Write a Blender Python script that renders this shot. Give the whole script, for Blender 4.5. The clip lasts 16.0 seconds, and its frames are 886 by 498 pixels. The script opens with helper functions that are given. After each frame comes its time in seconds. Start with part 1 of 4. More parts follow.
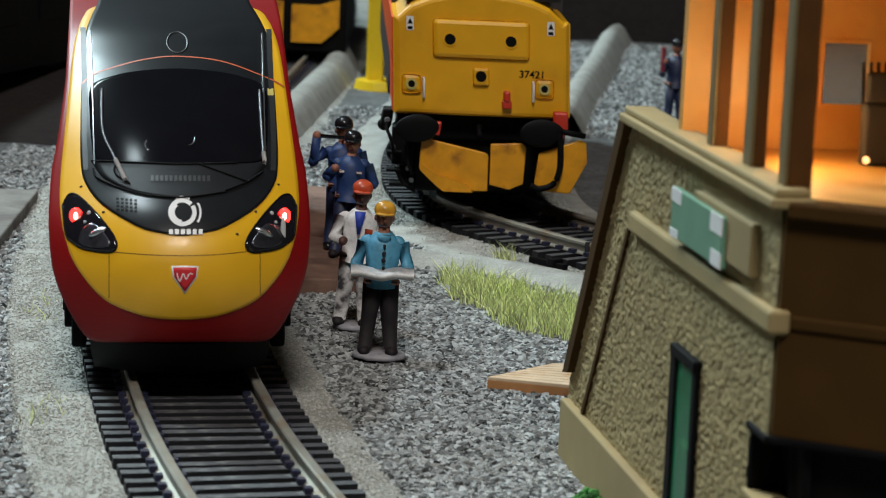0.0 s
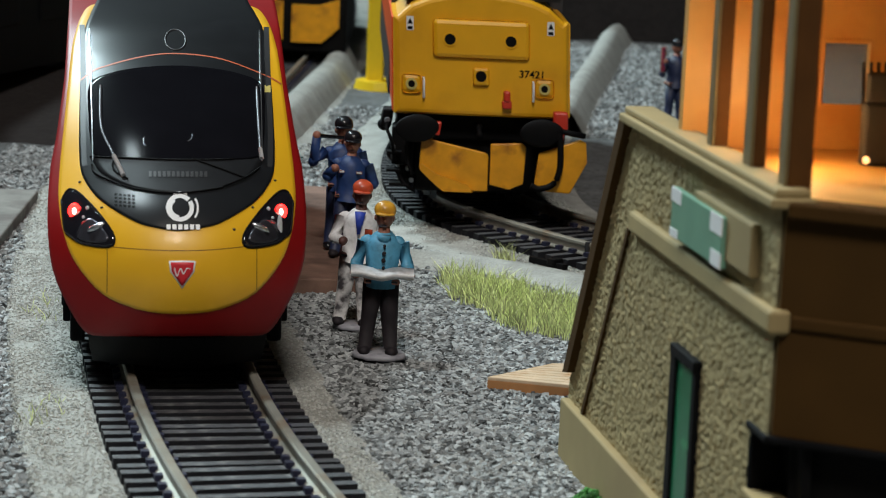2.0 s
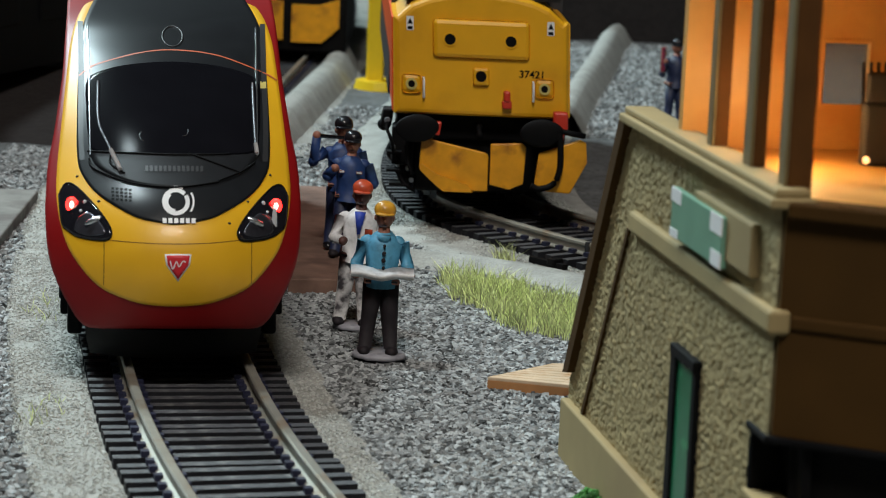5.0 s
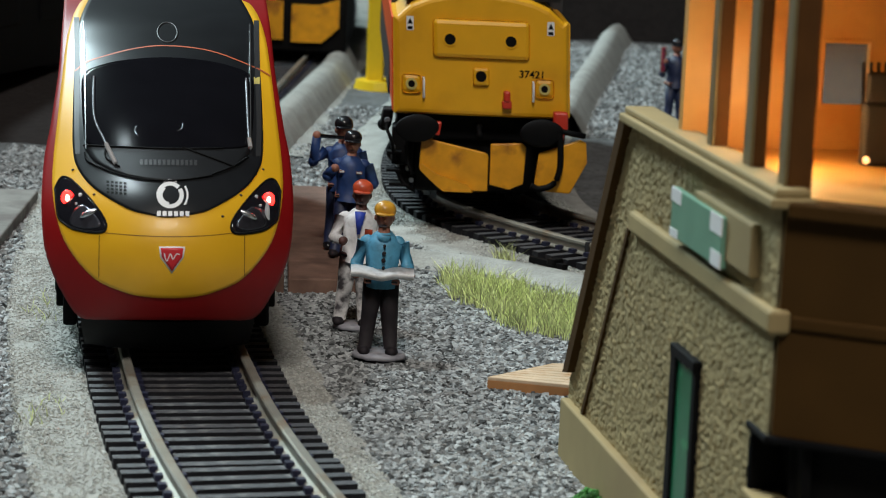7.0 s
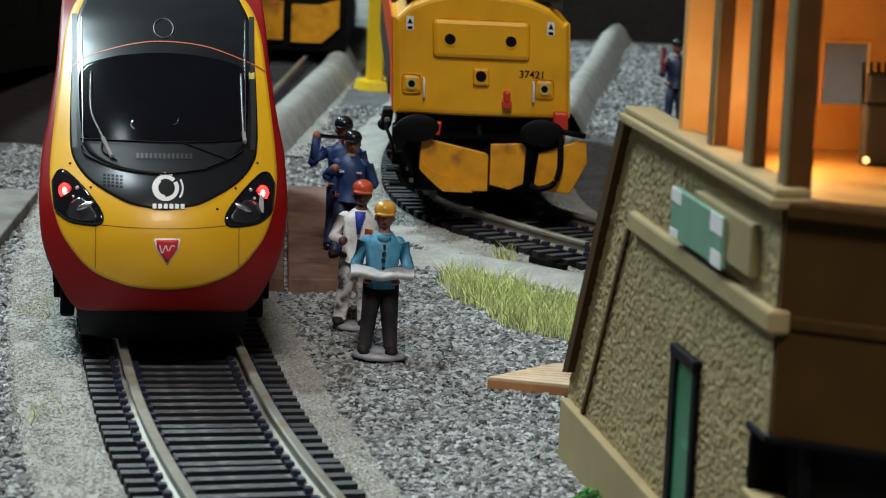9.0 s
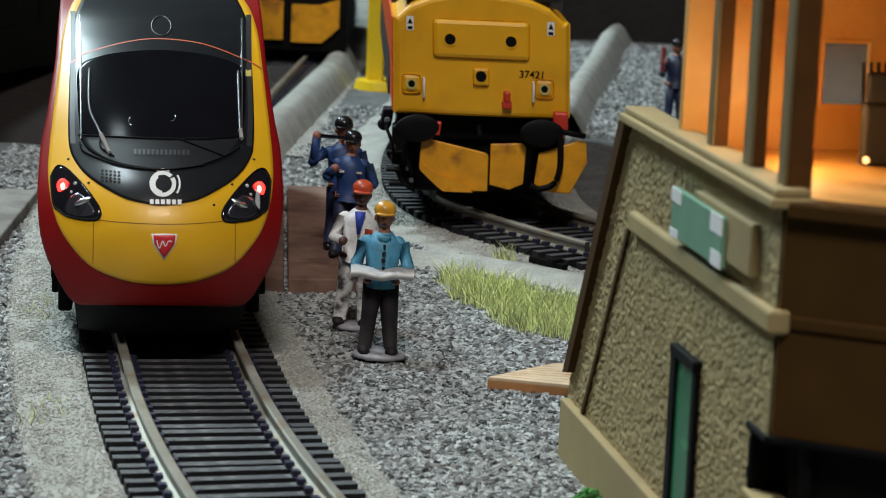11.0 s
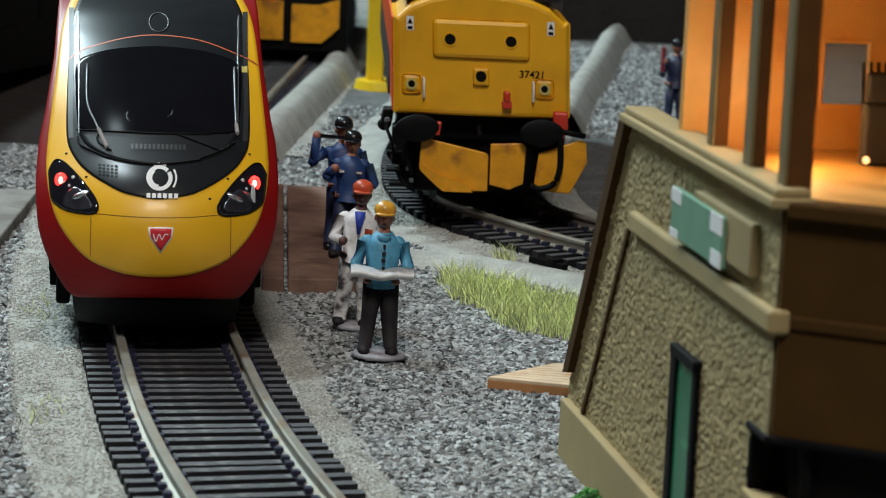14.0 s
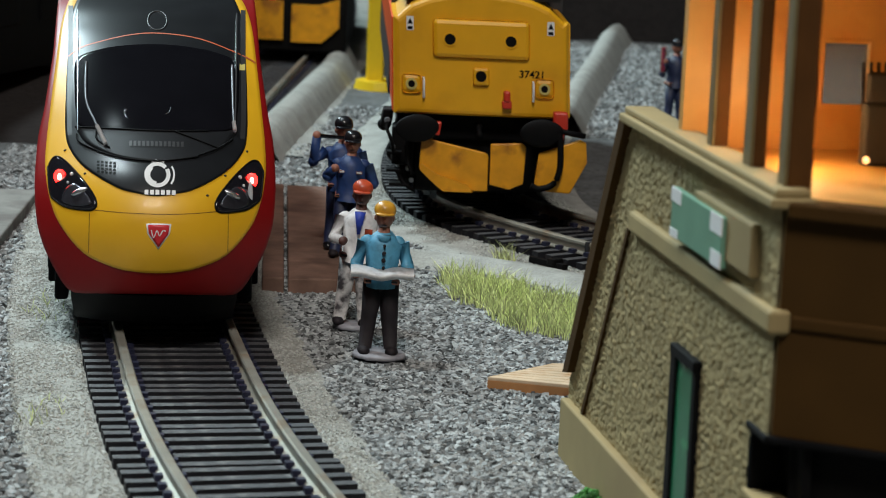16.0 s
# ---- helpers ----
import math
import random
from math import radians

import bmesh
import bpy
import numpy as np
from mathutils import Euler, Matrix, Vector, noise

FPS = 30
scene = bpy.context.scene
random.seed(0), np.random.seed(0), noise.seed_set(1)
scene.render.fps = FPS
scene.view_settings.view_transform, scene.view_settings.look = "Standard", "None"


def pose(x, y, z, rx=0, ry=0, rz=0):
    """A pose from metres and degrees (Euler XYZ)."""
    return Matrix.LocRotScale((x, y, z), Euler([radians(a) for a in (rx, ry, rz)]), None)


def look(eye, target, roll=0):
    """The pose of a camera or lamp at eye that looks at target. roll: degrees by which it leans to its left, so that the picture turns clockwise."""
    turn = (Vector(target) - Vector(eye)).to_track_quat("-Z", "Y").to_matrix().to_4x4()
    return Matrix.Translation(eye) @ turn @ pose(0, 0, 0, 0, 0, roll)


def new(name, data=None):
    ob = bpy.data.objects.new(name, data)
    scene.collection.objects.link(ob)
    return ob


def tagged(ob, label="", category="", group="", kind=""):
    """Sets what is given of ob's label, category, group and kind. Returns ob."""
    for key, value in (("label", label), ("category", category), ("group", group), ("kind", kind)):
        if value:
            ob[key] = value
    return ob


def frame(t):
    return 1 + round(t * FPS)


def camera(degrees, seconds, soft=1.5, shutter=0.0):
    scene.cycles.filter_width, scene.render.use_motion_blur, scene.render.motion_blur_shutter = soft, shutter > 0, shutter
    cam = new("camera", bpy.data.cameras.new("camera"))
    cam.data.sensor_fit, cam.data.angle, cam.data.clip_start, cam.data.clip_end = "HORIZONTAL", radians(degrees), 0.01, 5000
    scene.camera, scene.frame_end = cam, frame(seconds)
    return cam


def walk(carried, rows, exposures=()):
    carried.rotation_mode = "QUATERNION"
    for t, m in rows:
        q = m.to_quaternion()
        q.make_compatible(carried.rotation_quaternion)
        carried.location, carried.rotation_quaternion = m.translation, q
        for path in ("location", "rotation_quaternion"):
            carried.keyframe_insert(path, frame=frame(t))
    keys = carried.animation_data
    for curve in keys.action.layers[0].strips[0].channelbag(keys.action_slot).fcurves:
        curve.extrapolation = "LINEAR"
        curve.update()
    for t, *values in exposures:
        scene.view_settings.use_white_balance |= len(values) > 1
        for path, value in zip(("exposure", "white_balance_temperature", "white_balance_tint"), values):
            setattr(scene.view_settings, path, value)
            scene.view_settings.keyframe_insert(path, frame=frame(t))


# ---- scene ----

MM = 0.001   # the plan below is in millimetres: a model railway of 16.5 mm gauge

# camera: stands still, 88 mm above the rail tops
cam = camera(19.35, 16.0, soft=1.0)
cam.data.dof.use_dof = True
cam.data.dof.focus_distance = 0.43
cam.data.dof.aperture_fstop = 82.0
EYE = pose(0, 0, 0.088, 79.6, 0, 0) @ pose(0, 0, 0, 0, 0, 2.4)
walk(cam, [(0.0, EYE), (16.0, EYE)])

# ---- light: unseen lamps of the exhibition room, plus an added fill ----
world = bpy.data.worlds.new("room_air")
world.use_nodes = True
world.node_tree.nodes["Background"].inputs[0].default_value = (0.55, 0.7, 1.0, 1)
world.node_tree.nodes["Background"].inputs[1].default_value = 0.02
scene.world = world


def area_lamp(name, eye, target, size, watts, colour):
    data = bpy.data.lights.new(name, "AREA")
    data.shape, data.size, data.energy, data.color = "DISK", size, watts, colour
    ob = new(name, data)
    ob.matrix_basis = look(eye, target)
    return ob


area_lamp("key_lamp", (-0.64, 1.34, 0.83), (-0.02, 0.45, 0), 0.2, 13.5, (0.74, 0.95, 1.0))
area_lamp("side_lamp", (-0.38, 0.62, 0.9), (0, 0.45, 0), 0.1, 5.2, (0.8, 0.95, 1.0))
# soft fill added above the camera, well under the ceiling
area_lamp("ceiling_lamp", (0.0, -0.3, 0.98), (0, 0.45, 0), 0.3, 7.6, (1.0, 0.94, 0.88))
scene.view_settings.exposure = 0.0


# ---- materials ----
def material(name, base, rough=0.6, metal=0.0, vary=0.25, scale=400.0, bump=0.0, bump_scale=None, grain=None, island=False,
             coat=0.0, stain=None, stain_scale=60.0, spec=0.5, stain_at=(0.52, 0.68)):
    """base colour with variation at two scales, bump, and optional stains of a second colour"""
    m = bpy.data.materials.new(name)
    m.use_nodes = True
    nt = m.node_tree
    b = nt.nodes["Principled BSDF"]
    b.inputs["Roughness"].default_value = rough
    b.inputs["Metallic"].default_value = metal
    b.inputs["Coat Weight"].default_value = coat
    b.inputs["Coat Roughness"].default_value = 0.08
    b.inputs["Specular IOR Level"].default_value = spec
    tc = nt.nodes.new("ShaderNodeTexCoord")
    n1 = nt.nodes.new("ShaderNodeTexNoise")
    n1.inputs["Scale"].default_value = scale
    n1.inputs["Detail"].default_value = 4
    n2 = nt.nodes.new("ShaderNodeTexNoise")
    n2.inputs["Scale"].default_value = scale / 9
    n2.inputs["Detail"].default_value = 2
    for n in (n1, n2):
        nt.links.new(tc.outputs["Object"], n.inputs["Vector"])
    add = nt.nodes.new("ShaderNodeMath")
    add.operation = "ADD"
    nt.links.new(n1.outputs["Fac"], add.inputs[0])
    nt.links.new(n2.outputs["Fac"], add.inputs[1])
    value = add.outputs[0]
    if island:
        geo = nt.nodes.new("ShaderNodeNewGeometry")
        mix = nt.nodes.new("ShaderNodeMath")
        mix.operation = "MULTIPLY_ADD"
        nt.links.new(geo.outputs["Random Per Island"], mix.inputs[0])
        mix.inputs[1].default_value = 1.2
        half = nt.nodes.new("ShaderNodeMath")
        half.operation = "MULTIPLY"
        half.inputs[1].default_value = 0.4
        nt.links.new(value, half.inputs[0])
        nt.links.new(half.outputs[0], mix.inputs[2])
        value = mix.outputs[0]
    ramp = nt.nodes.new("ShaderNodeMapRange")
    ramp.inputs["From Min"].default_value = 0.6 if not island else 0.4
    ramp.inputs["From Max"].default_value = 1.4 if not island else 1.6
    ramp.inputs["To Min"].default_value = 1 - vary
    ramp.inputs["To Max"].default_value = 1 + vary
    nt.links.new(value, ramp.inputs["Value"])
    mul = nt.nodes.new("ShaderNodeVectorMath")
    mul.operation = "SCALE"
    mul.inputs[0].default_value = base
    nt.links.new(ramp.outputs[0], mul.inputs["Scale"])
    colour = mul.outputs[0]
    if stain:
        n3 = nt.nodes.new("ShaderNodeTexNoise")
        n3.inputs["Scale"].default_value = stain_scale
        n3.inputs["Detail"].default_value = 5
        nt.links.new(tc.outputs["Object"], n3.inputs["Vector"])
        mr = nt.nodes.new("ShaderNodeMapRange")
        mr.inputs["From Min"].default_value, mr.inputs["From Max"].default_value = stain_at
        nt.links.new(n3.outputs["Fac"], mr.inputs["Value"])
        mx = nt.nodes.new("ShaderNodeMix")
        mx.data_type = "RGBA"
        nt.links.new(mr.outputs[0], mx.inputs["Factor"])
        nt.links.new(colour, mx.inputs["A"])
        mx.inputs["B"].default_value = (*stain, 1)
        colour = mx.outputs["Result"]
    nt.links.new(colour, b.inputs["Base Color"])
    if bump:
        nb = nt.nodes.new("ShaderNodeTexNoise")
        nb.inputs["Scale"].default_value = bump_scale or scale
        nb.inputs["Detail"].default_value = 5
        nt.links.new(tc.outputs["Object"], nb.inputs["Vector"])
        bp = nt.nodes.new("ShaderNodeBump")
        bp.inputs["Strength"].default_value = 1.0
        bp.inputs["Distance"].default_value = bump * MM
        nt.links.new(nb.outputs["Fac"], bp.inputs["Height"])
        nt.links.new(bp.outputs["Normal"], b.inputs["Normal"])
    return m


def glowing(name, colour, strength):
    m = material(name, colour, 0.3)
    b = m.node_tree.nodes["Principled BSDF"]
    b.inputs["Emission Color"].default_value = (*colour, 1)
    b.inputs["Emission Strength"].default_value = strength
    return m


M_GROUND = material("grey_gravel_bed", (0.12, 0.125, 0.125), 0.95, vary=0.5, scale=900, bump=0.5, stain=(0.07, 0.065, 0.06), stain_scale=500)
M_STONE = material("grey_granite_chips", (0.27, 0.285, 0.285), 0.85, vary=0.9, scale=1500, island=True)
M_SAND = material("sandy_ballast", (0.36, 0.36, 0.33), 0.9, vary=0.3, scale=1800, bump=0.3, bump_scale=1500, stain=(0.31, 0.305, 0.275), stain_scale=120)
M_GRIT = material("pale_sandy_grit", (0.42, 0.43, 0.4), 0.65, vary=0.28, scale=1500, island=True)
# near-black base colour: darkness of the layout's back is painted in
M_EARTH = material("brown_earth_shade", (0.014, 0.0105, 0.0095), 0.95, vary=0.4, scale=500, bump=0.4)
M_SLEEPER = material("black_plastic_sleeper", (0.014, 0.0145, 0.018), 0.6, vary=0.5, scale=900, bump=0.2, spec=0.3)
# sleeper tops: the light on them is put into this paler colour
M_LIT_TOP = material("lit_top_black_plastic", (0.06, 0.061, 0.066), 0.6, vary=0.6, scale=900, bump=0.25, stain=(0.16, 0.16, 0.158), stain_scale=500)
M_CHAIR = material("blue_black_plastic_chair", (0.018, 0.02, 0.045), 0.45, vary=0.3)
M_RAIL = material("nickel_silver_rail", (0.4, 0.385, 0.33), 0.4, metal=0.5, vary=0.2, scale=300, stain=(0.3, 0.21, 0.13), stain_scale=150, stain_at=(0.52, 0.7))
M_RED = material("dark_red_paint", (0.25, 0.006, 0.007), 0.45, vary=0.12, scale=200, spec=0.22)
M_YELLOW = material("yellow_paint", (0.83, 0.45, 0.014), 0.42, vary=0.08, scale=150, coat=0.08, bump=0.015, bump_scale=900)
M_BLACK = material("satin_black_paint", (0.008, 0.008, 0.009), 0.42, vary=0.25, scale=250)
M_ROOFBLACK = material("satin_black_roof", (0.013, 0.014, 0.016), 0.31, vary=0.25, scale=250, spec=0.3)
M_GLASS = material("black_glazing", (0.006, 0.006, 0.008), 0.16, vary=0.2, scale=200, spec=0.02)
M_SCUTTLE = material("dark_grey_plastic", (0.013, 0.014, 0.016), 0.5, vary=0.3, scale=300, spec=0.2)
# pale silver of the wiper ends, also the colour of modelled glints
M_BRIGHT = material("bright_silver_and_glints", (0.75, 0.77, 0.8), 0.25, metal=0.25, vary=0.15, scale=700)
M_WIPER = material("dull_grey_metal", (0.2, 0.21, 0.23), 0.4, metal=0.5, vary=0.2)
M_BOWL = material("dull_grey_reflector", (0.07, 0.07, 0.085), 0.25, metal=0.6, vary=0.5, scale=700)
M_LENS = material("smoked_headlamp_lens", (0.012, 0.012, 0.016), 0.08, vary=0.2, coat=1.0)
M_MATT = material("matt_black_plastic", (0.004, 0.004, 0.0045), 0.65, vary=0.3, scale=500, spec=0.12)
M_WHITE = material("white_print", (0.8, 0.8, 0.8), 0.5, vary=0.05)
M_SILVER = material("silver_trim", (0.6, 0.62, 0.65), 0.25, metal=0.9, vary=0.1)
M_SHIELD = material("red_print", (0.62, 0.02, 0.03), 0.5, vary=0.06)
M_ORANGELINE = material("orange_red_line", (0.55, 0.12, 0.05), 0.5, vary=0.1)
M_TAIL = glowing("red_tail_light", (1.0, 0.015, 0.012), 8.0)
M_BULB = glowing("orange_bulb", (1.0, 0.5, 0.2), 2.0)
M_TAILCORE = glowing("tail_light_core", (1.0, 0.32, 0.25), 8.0)
M_YELLOW37 = material("warm_yellow_paint", (0.83, 0.41, 0.008), 0.45, vary=0.12, scale=160, stain=(0.66, 0.3, 0.006), stain_scale=45, bump=0.03, bump_scale=700)
M_PLOUGH = material("amber_plough_paint", (0.78, 0.34, 0.008), 0.45, vary=0.25, scale=300, stain=(0.36, 0.13, 0.01), stain_scale=160, bump=0.05, bump_scale=600)
M_REDPLASTIC = material("red_plastic", (0.6, 0.04, 0.02), 0.4, vary=0.1)
M_ORANGE = material("orange_red_paint", (0.75, 0.1, 0.02), 0.4, vary=0.1)
M_TAN = material("tan_card", (0.345, 0.26, 0.115), 0.75, vary=0.12, scale=150, stain=(0.3, 0.22, 0.1), stain_scale=40)
M_STUCCO = material("tan_stucco", (0.36, 0.275, 0.125), 0.85, vary=0.2, scale=500, bump=0.25, bump_scale=1200)
# shade of the box's camera-facing side is put into this brown
M_BROWN = material("brown_shaded_wall", (0.062, 0.03, 0.006), 0.8, vary=0.2, scale=120, spec=0.15)
# post sides towards the camera: this brown carries their shade
M_BROWND = material("dark_brown_post_shade", (0.1, 0.04, 0.008), 0.7, vary=0.25, scale=200, spec=0.2)
# outer post faces: this paler olive-tan carries their light
M_OLIVE = material("olive_tan_post_face", (0.17, 0.13, 0.055), 0.7, vary=0.2, scale=200)
M_GREEN = material("green_enamel", (0.008, 0.14, 0.06), 0.3, vary=0.4, scale=300, stain=(0.05, 0.34, 0.14), stain_scale=210, stain_at=(0.58, 0.68))
M_SIGN = material("pale_green_sign", (0.16, 0.33, 0.23), 0.5, vary=0.15, scale=250)
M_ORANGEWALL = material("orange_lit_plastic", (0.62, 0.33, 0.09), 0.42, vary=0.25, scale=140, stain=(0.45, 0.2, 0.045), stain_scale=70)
M_WOOD = material("pale_wood", (0.6, 0.45, 0.3), 0.7, vary=0.3, scale=220, stain=(0.5, 0.3, 0.15), stain_scale=180)
M_WOODB = material("brown_wood", (0.4, 0.19, 0.07), 0.7, vary=0.3, scale=220, stain=(0.22, 0.08, 0.03), stain_scale=180)
M_PLANK = material("weathered_brown_board", (0.19, 0.11, 0.08), 0.85, vary=0.45, scale=260, bump=0.25, stain=(0.1, 0.055, 0.04), stain_scale=90)
M_BOARD = material("grey_weathered_board", (0.2, 0.19, 0.17), 0.85, vary=0.4, scale=260, bump=0.2, stain=(0.12, 0.1, 0.09), stain_scale=90)
M_GRASS = material("pale_green_grass", (0.6, 0.66, 0.3), 0.7, vary=0.75, scale=300, island=True)
M_BUSH = material("green_flock", (0.05, 0.2, 0.04), 0.9, vary=0.6, scale=500, island=True)
M_POST = material("yellow_post_paint", (0.8, 0.55, 0.01), 0.45, vary=0.08)
M_TEAL = material("dark_teal_coach_paint", (0.008, 0.022, 0.034), 0.4, vary=0.2)
M_DARK = material("dark_grey_paint", (0.03, 0.03, 0.032), 0.5, vary=0.2)
M_ROOM = material("dark_room_wall", (0.06, 0.055, 0.05), 0.9, vary=0.2, scale=3)
M_CLEAR = material("dusty_clear_plastic", (0.5, 0.5, 0.5), 0.25, vary=0.1, scale=150)
M_CLEAR.node_tree.nodes["Principled BSDF"].inputs["Transmission Weight"].default_value = 0.85
M_CLEAR.node_tree.nodes["Principled BSDF"].inputs["IOR"].default_value = 1.1


# ---- mesh helpers ----
def part(name, bm, mat, parent=None, label="", smooth=False, scale=MM):
    """links a bmesh (in millimetres) as one mesh object"""
    if scale != 1:
        bmesh.ops.scale(bm, vec=(scale,) * 3, verts=bm.verts)
    me = bpy.data.meshes.new(name)
    bm.to_mesh(me)
    bm.free()
    for m in (mat if isinstance(mat, (list, tuple)) else [mat]):
        me.materials.append(m)
    if smooth:
        for p in me.polygons:
            p.use_smooth = True
    ob = new(name, me)
    ob.parent = parent
    if label:
        ob["label"] = label
    return ob


def raw(name, verts, faces, mat, parent=None, label="", smooth=False):
    me = bpy.data.meshes.new(name)
    me.from_pydata([(x * MM, y * MM, z * MM) for x, y, z in verts], [], faces)
    for m in (mat if isinstance(mat, (list, tuple)) else [mat]):
        me.materials.append(m)
    if smooth:
        for p in me.polygons:
            p.use_smooth = True
    me.update()
    ob = new(name, me)
    ob.parent = parent
    if label:
        ob["label"] = label
    return ob


def thing(name, label, category, at=None, group="", kind=""):
    ob = new(name)
    ob.empty_display_size = 0.005
    if at is not None:
        ob.matrix_basis = at
    return tagged(ob, label, category, group, kind)


def mmpose(x, y, z, rx=0, ry=0, rz=0):
    return pose(x * MM, y * MM, z * MM, rx, ry, rz)


def box(bm, x0, x1, y0, y1, z0, z1, bevel=0.0, m=None, mat=0):
    vs = [bm.verts.new((x, y, z)) for x in (x0, x1) for y in (y0, y1) for z in (z0, z1)]
    fs = [bm.faces.new([vs[i] for i in q]) for q in ((0, 1, 3, 2), (4, 6, 7, 5), (0, 4, 5, 1), (2, 3, 7, 6), (0, 2, 6, 4), (1, 5, 7, 3))]
    for f in fs:
        f.material_index = mat
    if bevel:
        es = list({e for f in fs for e in f.edges})
        r = bmesh.ops.bevel(bm, geom=es, offset=bevel, segments=2, affect="EDGES", profile=0.5)
        vs = list({v for f in r["faces"] for v in f.verts} | {v for v in vs if v.is_valid})
    if m is not None:
        bmesh.ops.transform(bm, matrix=m, verts=[v for v in vs if v.is_valid])
    return bm


def tube(bm, points, radius, sides=8, mat=0, caps=True, radii=None):
    """a round bar along points"""
    pts = [Vector(p) for p in points]
    rings = []
    for i, p in enumerate(pts):
        d = (pts[min(i + 1, len(pts) - 1)] - pts[max(i - 1, 0)]).normalized()
        a = d.cross(Vector((0, 0, 1)) if abs(d.z) < 0.9 else Vector((1, 0, 0))).normalized()
        b = d.cross(a)
        r = radii[i] if radii else radius
        rings.append([bm.verts.new(p + (a * math.cos(k * 2 * math.pi / sides) + b * math.sin(k * 2 * math.pi / sides)) * r) for k in range(sides)])
    for r0, r1 in zip(rings, rings[1:]):
        for k in range(sides):
            f = bm.faces.new((r0[k], r0[(k + 1) % sides], r1[(k + 1) % sides], r1[k]))
            f.material_index, f.smooth = mat, True
    if caps:
        for r in (rings[0], rings[-1]):
            bm.faces.new(r).material_index = mat
    return bm


def ball(bm, c, rx, ry, rz, mat=0, seg=12, rot=None):
    m = Matrix.Translation(c) @ (rot or Matrix.Identity(4)) @ Matrix.Diagonal((rx, ry, rz, 1))
    r = bmesh.ops.create_uvsphere(bm, u_segments=seg, v_segments=max(6, seg * 2 // 3), radius=1, matrix=m)
    for f in {f for v in r["verts"] for f in v.link_faces}:
        f.material_index, f.smooth = mat, True
    return bm


def disc(bm, c, r, depth, mat=0, seg=20, axis="y", hole=0.0):
    """a round plate facing -y (thickness towards +y), or a ring"""
    rings = []
    for rad in ([hole, r] if hole else [r]):
        for dy in (0, depth):
            ring = []
            for k in range(seg):
                a, b = rad * math.cos(k * 2 * math.pi / seg), rad * math.sin(k * 2 * math.pi / seg)
                ring.append(bm.verts.new((c[0] + a, c[1] + dy, c[2] + b) if axis == "y" else (c[0] + a, c[1] + b, c[2] + dy)))
            rings.append(ring)
    def strip(a, b):
        for k in range(seg):
            bm.faces.new((a[k], a[(k + 1) % seg], b[(k + 1) % seg], b[k])).material_index = mat
    if hole:
        strip(rings[0], rings[2]), strip(rings[1], rings[3]), strip(rings[2], rings[3]), strip(rings[0], rings[1])
    else:
        strip(rings[0], rings[1])
        for q in rings:
            bm.faces.new(q).material_index = mat
    bmesh.ops.recalc_face_normals(bm, faces=bm.faces)
    return bm


def prism(bm, outline, y0, y1, mat=0):
    """outline of (x, z) pushed from y0 to y1"""
    a = [bm.verts.new((x, y0, z)) for x, z in outline]
    b = [bm.verts.new((x, y1, z)) for x, z in outline]
    n = len(a)
    fs = [bm.faces.new(a), bm.faces.new(b[::-1])] + [bm.faces.new((a[k], b[k], b[(k + 1) % n], a[(k + 1) % n])) for k in range(n)]
    for f in fs:
        f.material_index = mat
    bmesh.ops.recalc_face_normals(bm, faces=fs)
    return bm


# ---- the room and the board ----
def build_room():
    bm = bmesh.new()
    box(bm, -3000, 3000, -2500, 3500, -930, -900)
    tagged(part("floor", bm, M_ROOM), "dark exhibition room floor", "floor", kind="structure")
    for name, b in (("wall_north", (-3000, 3000, 3500, 3560, -900, 1700)), ("wall_south", (-3000, 3000, -2560, -2500, -900, 1700)),
                    ("wall_west", (-3060, -3000, -2500, 3500, -900, 1700)), ("wall_east", (3000, 3060, -2500, 3500, -900, 1700))):
        bm = bmesh.new()
        box(bm, *b)
        tagged(part(name, bm, M_ROOM), "plain dark exhibition room wall", "wall", kind="structure")
    bm = bmesh.new()
    box(bm, -3000, 3000, -2500, 3500, 1700, 1740)
    tagged(part("ceiling", bm, M_ROOM), "plain dark exhibition room ceiling", "ceiling", kind="structure")


def build_boards():
    """unseen board shading the left back, and added dark boards closing the back"""
    for name, b, label in (("upper_deck", (-900, -150, 742, 1250, 130, 142), "unseen dark board added to shade the left back"),
                           ("backdrop", (-900, 900, 1160, 1172, -8, 75), "added dark board closing and shading the back"),
                           ("retaining_wall", (8, 420, 935, 947, -8, 50), "added dark wall standing for the dark right back")):
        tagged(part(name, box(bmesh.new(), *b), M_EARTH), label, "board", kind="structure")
    # added posts carrying the unseen board
    for x in (-880, -170):
        for y in (760, 1230):
            tagged(part("deck_post", box(bmesh.new(), x - 8, x + 8, y - 8, y + 8, -6, 130.5, 1), M_EARTH), "dark wooden post under the unseen shade board", "post", "deck posts")


def height(x, y):
    """gentle unevenness of the scenic ground"""
    return -5.0 + 0.35 * noise.noise((x * 0.05, y * 0.05, 0)) + 0.15 * noise.noise((x * 0.2, y * 0.2, 3))


def build_ground():
    xs = np.concatenate([np.linspace(-900, -130, 12), np.linspace(-120, 110, 116), np.linspace(120, 900, 12)])
    ys = np.concatenate([np.linspace(-100, 270, 10), np.linspace(280, 700, 150), np.linspace(704, 1100, 90), np.linspace(1110, 1900, 30)])
    verts = [(x, y, height(x, y)) for y in ys for x in xs]
    n = len(xs)
    faces = [(j * n + i, j * n + i + 1, (j + 1) * n + i + 1, (j + 1) * n + i) for j in range(len(ys) - 1) for i in range(n - 1)]
    tagged(raw("ground", verts, faces, M_GROUND, smooth=True), "grey gravel scenic ground of the layout", "ground", kind="structure")


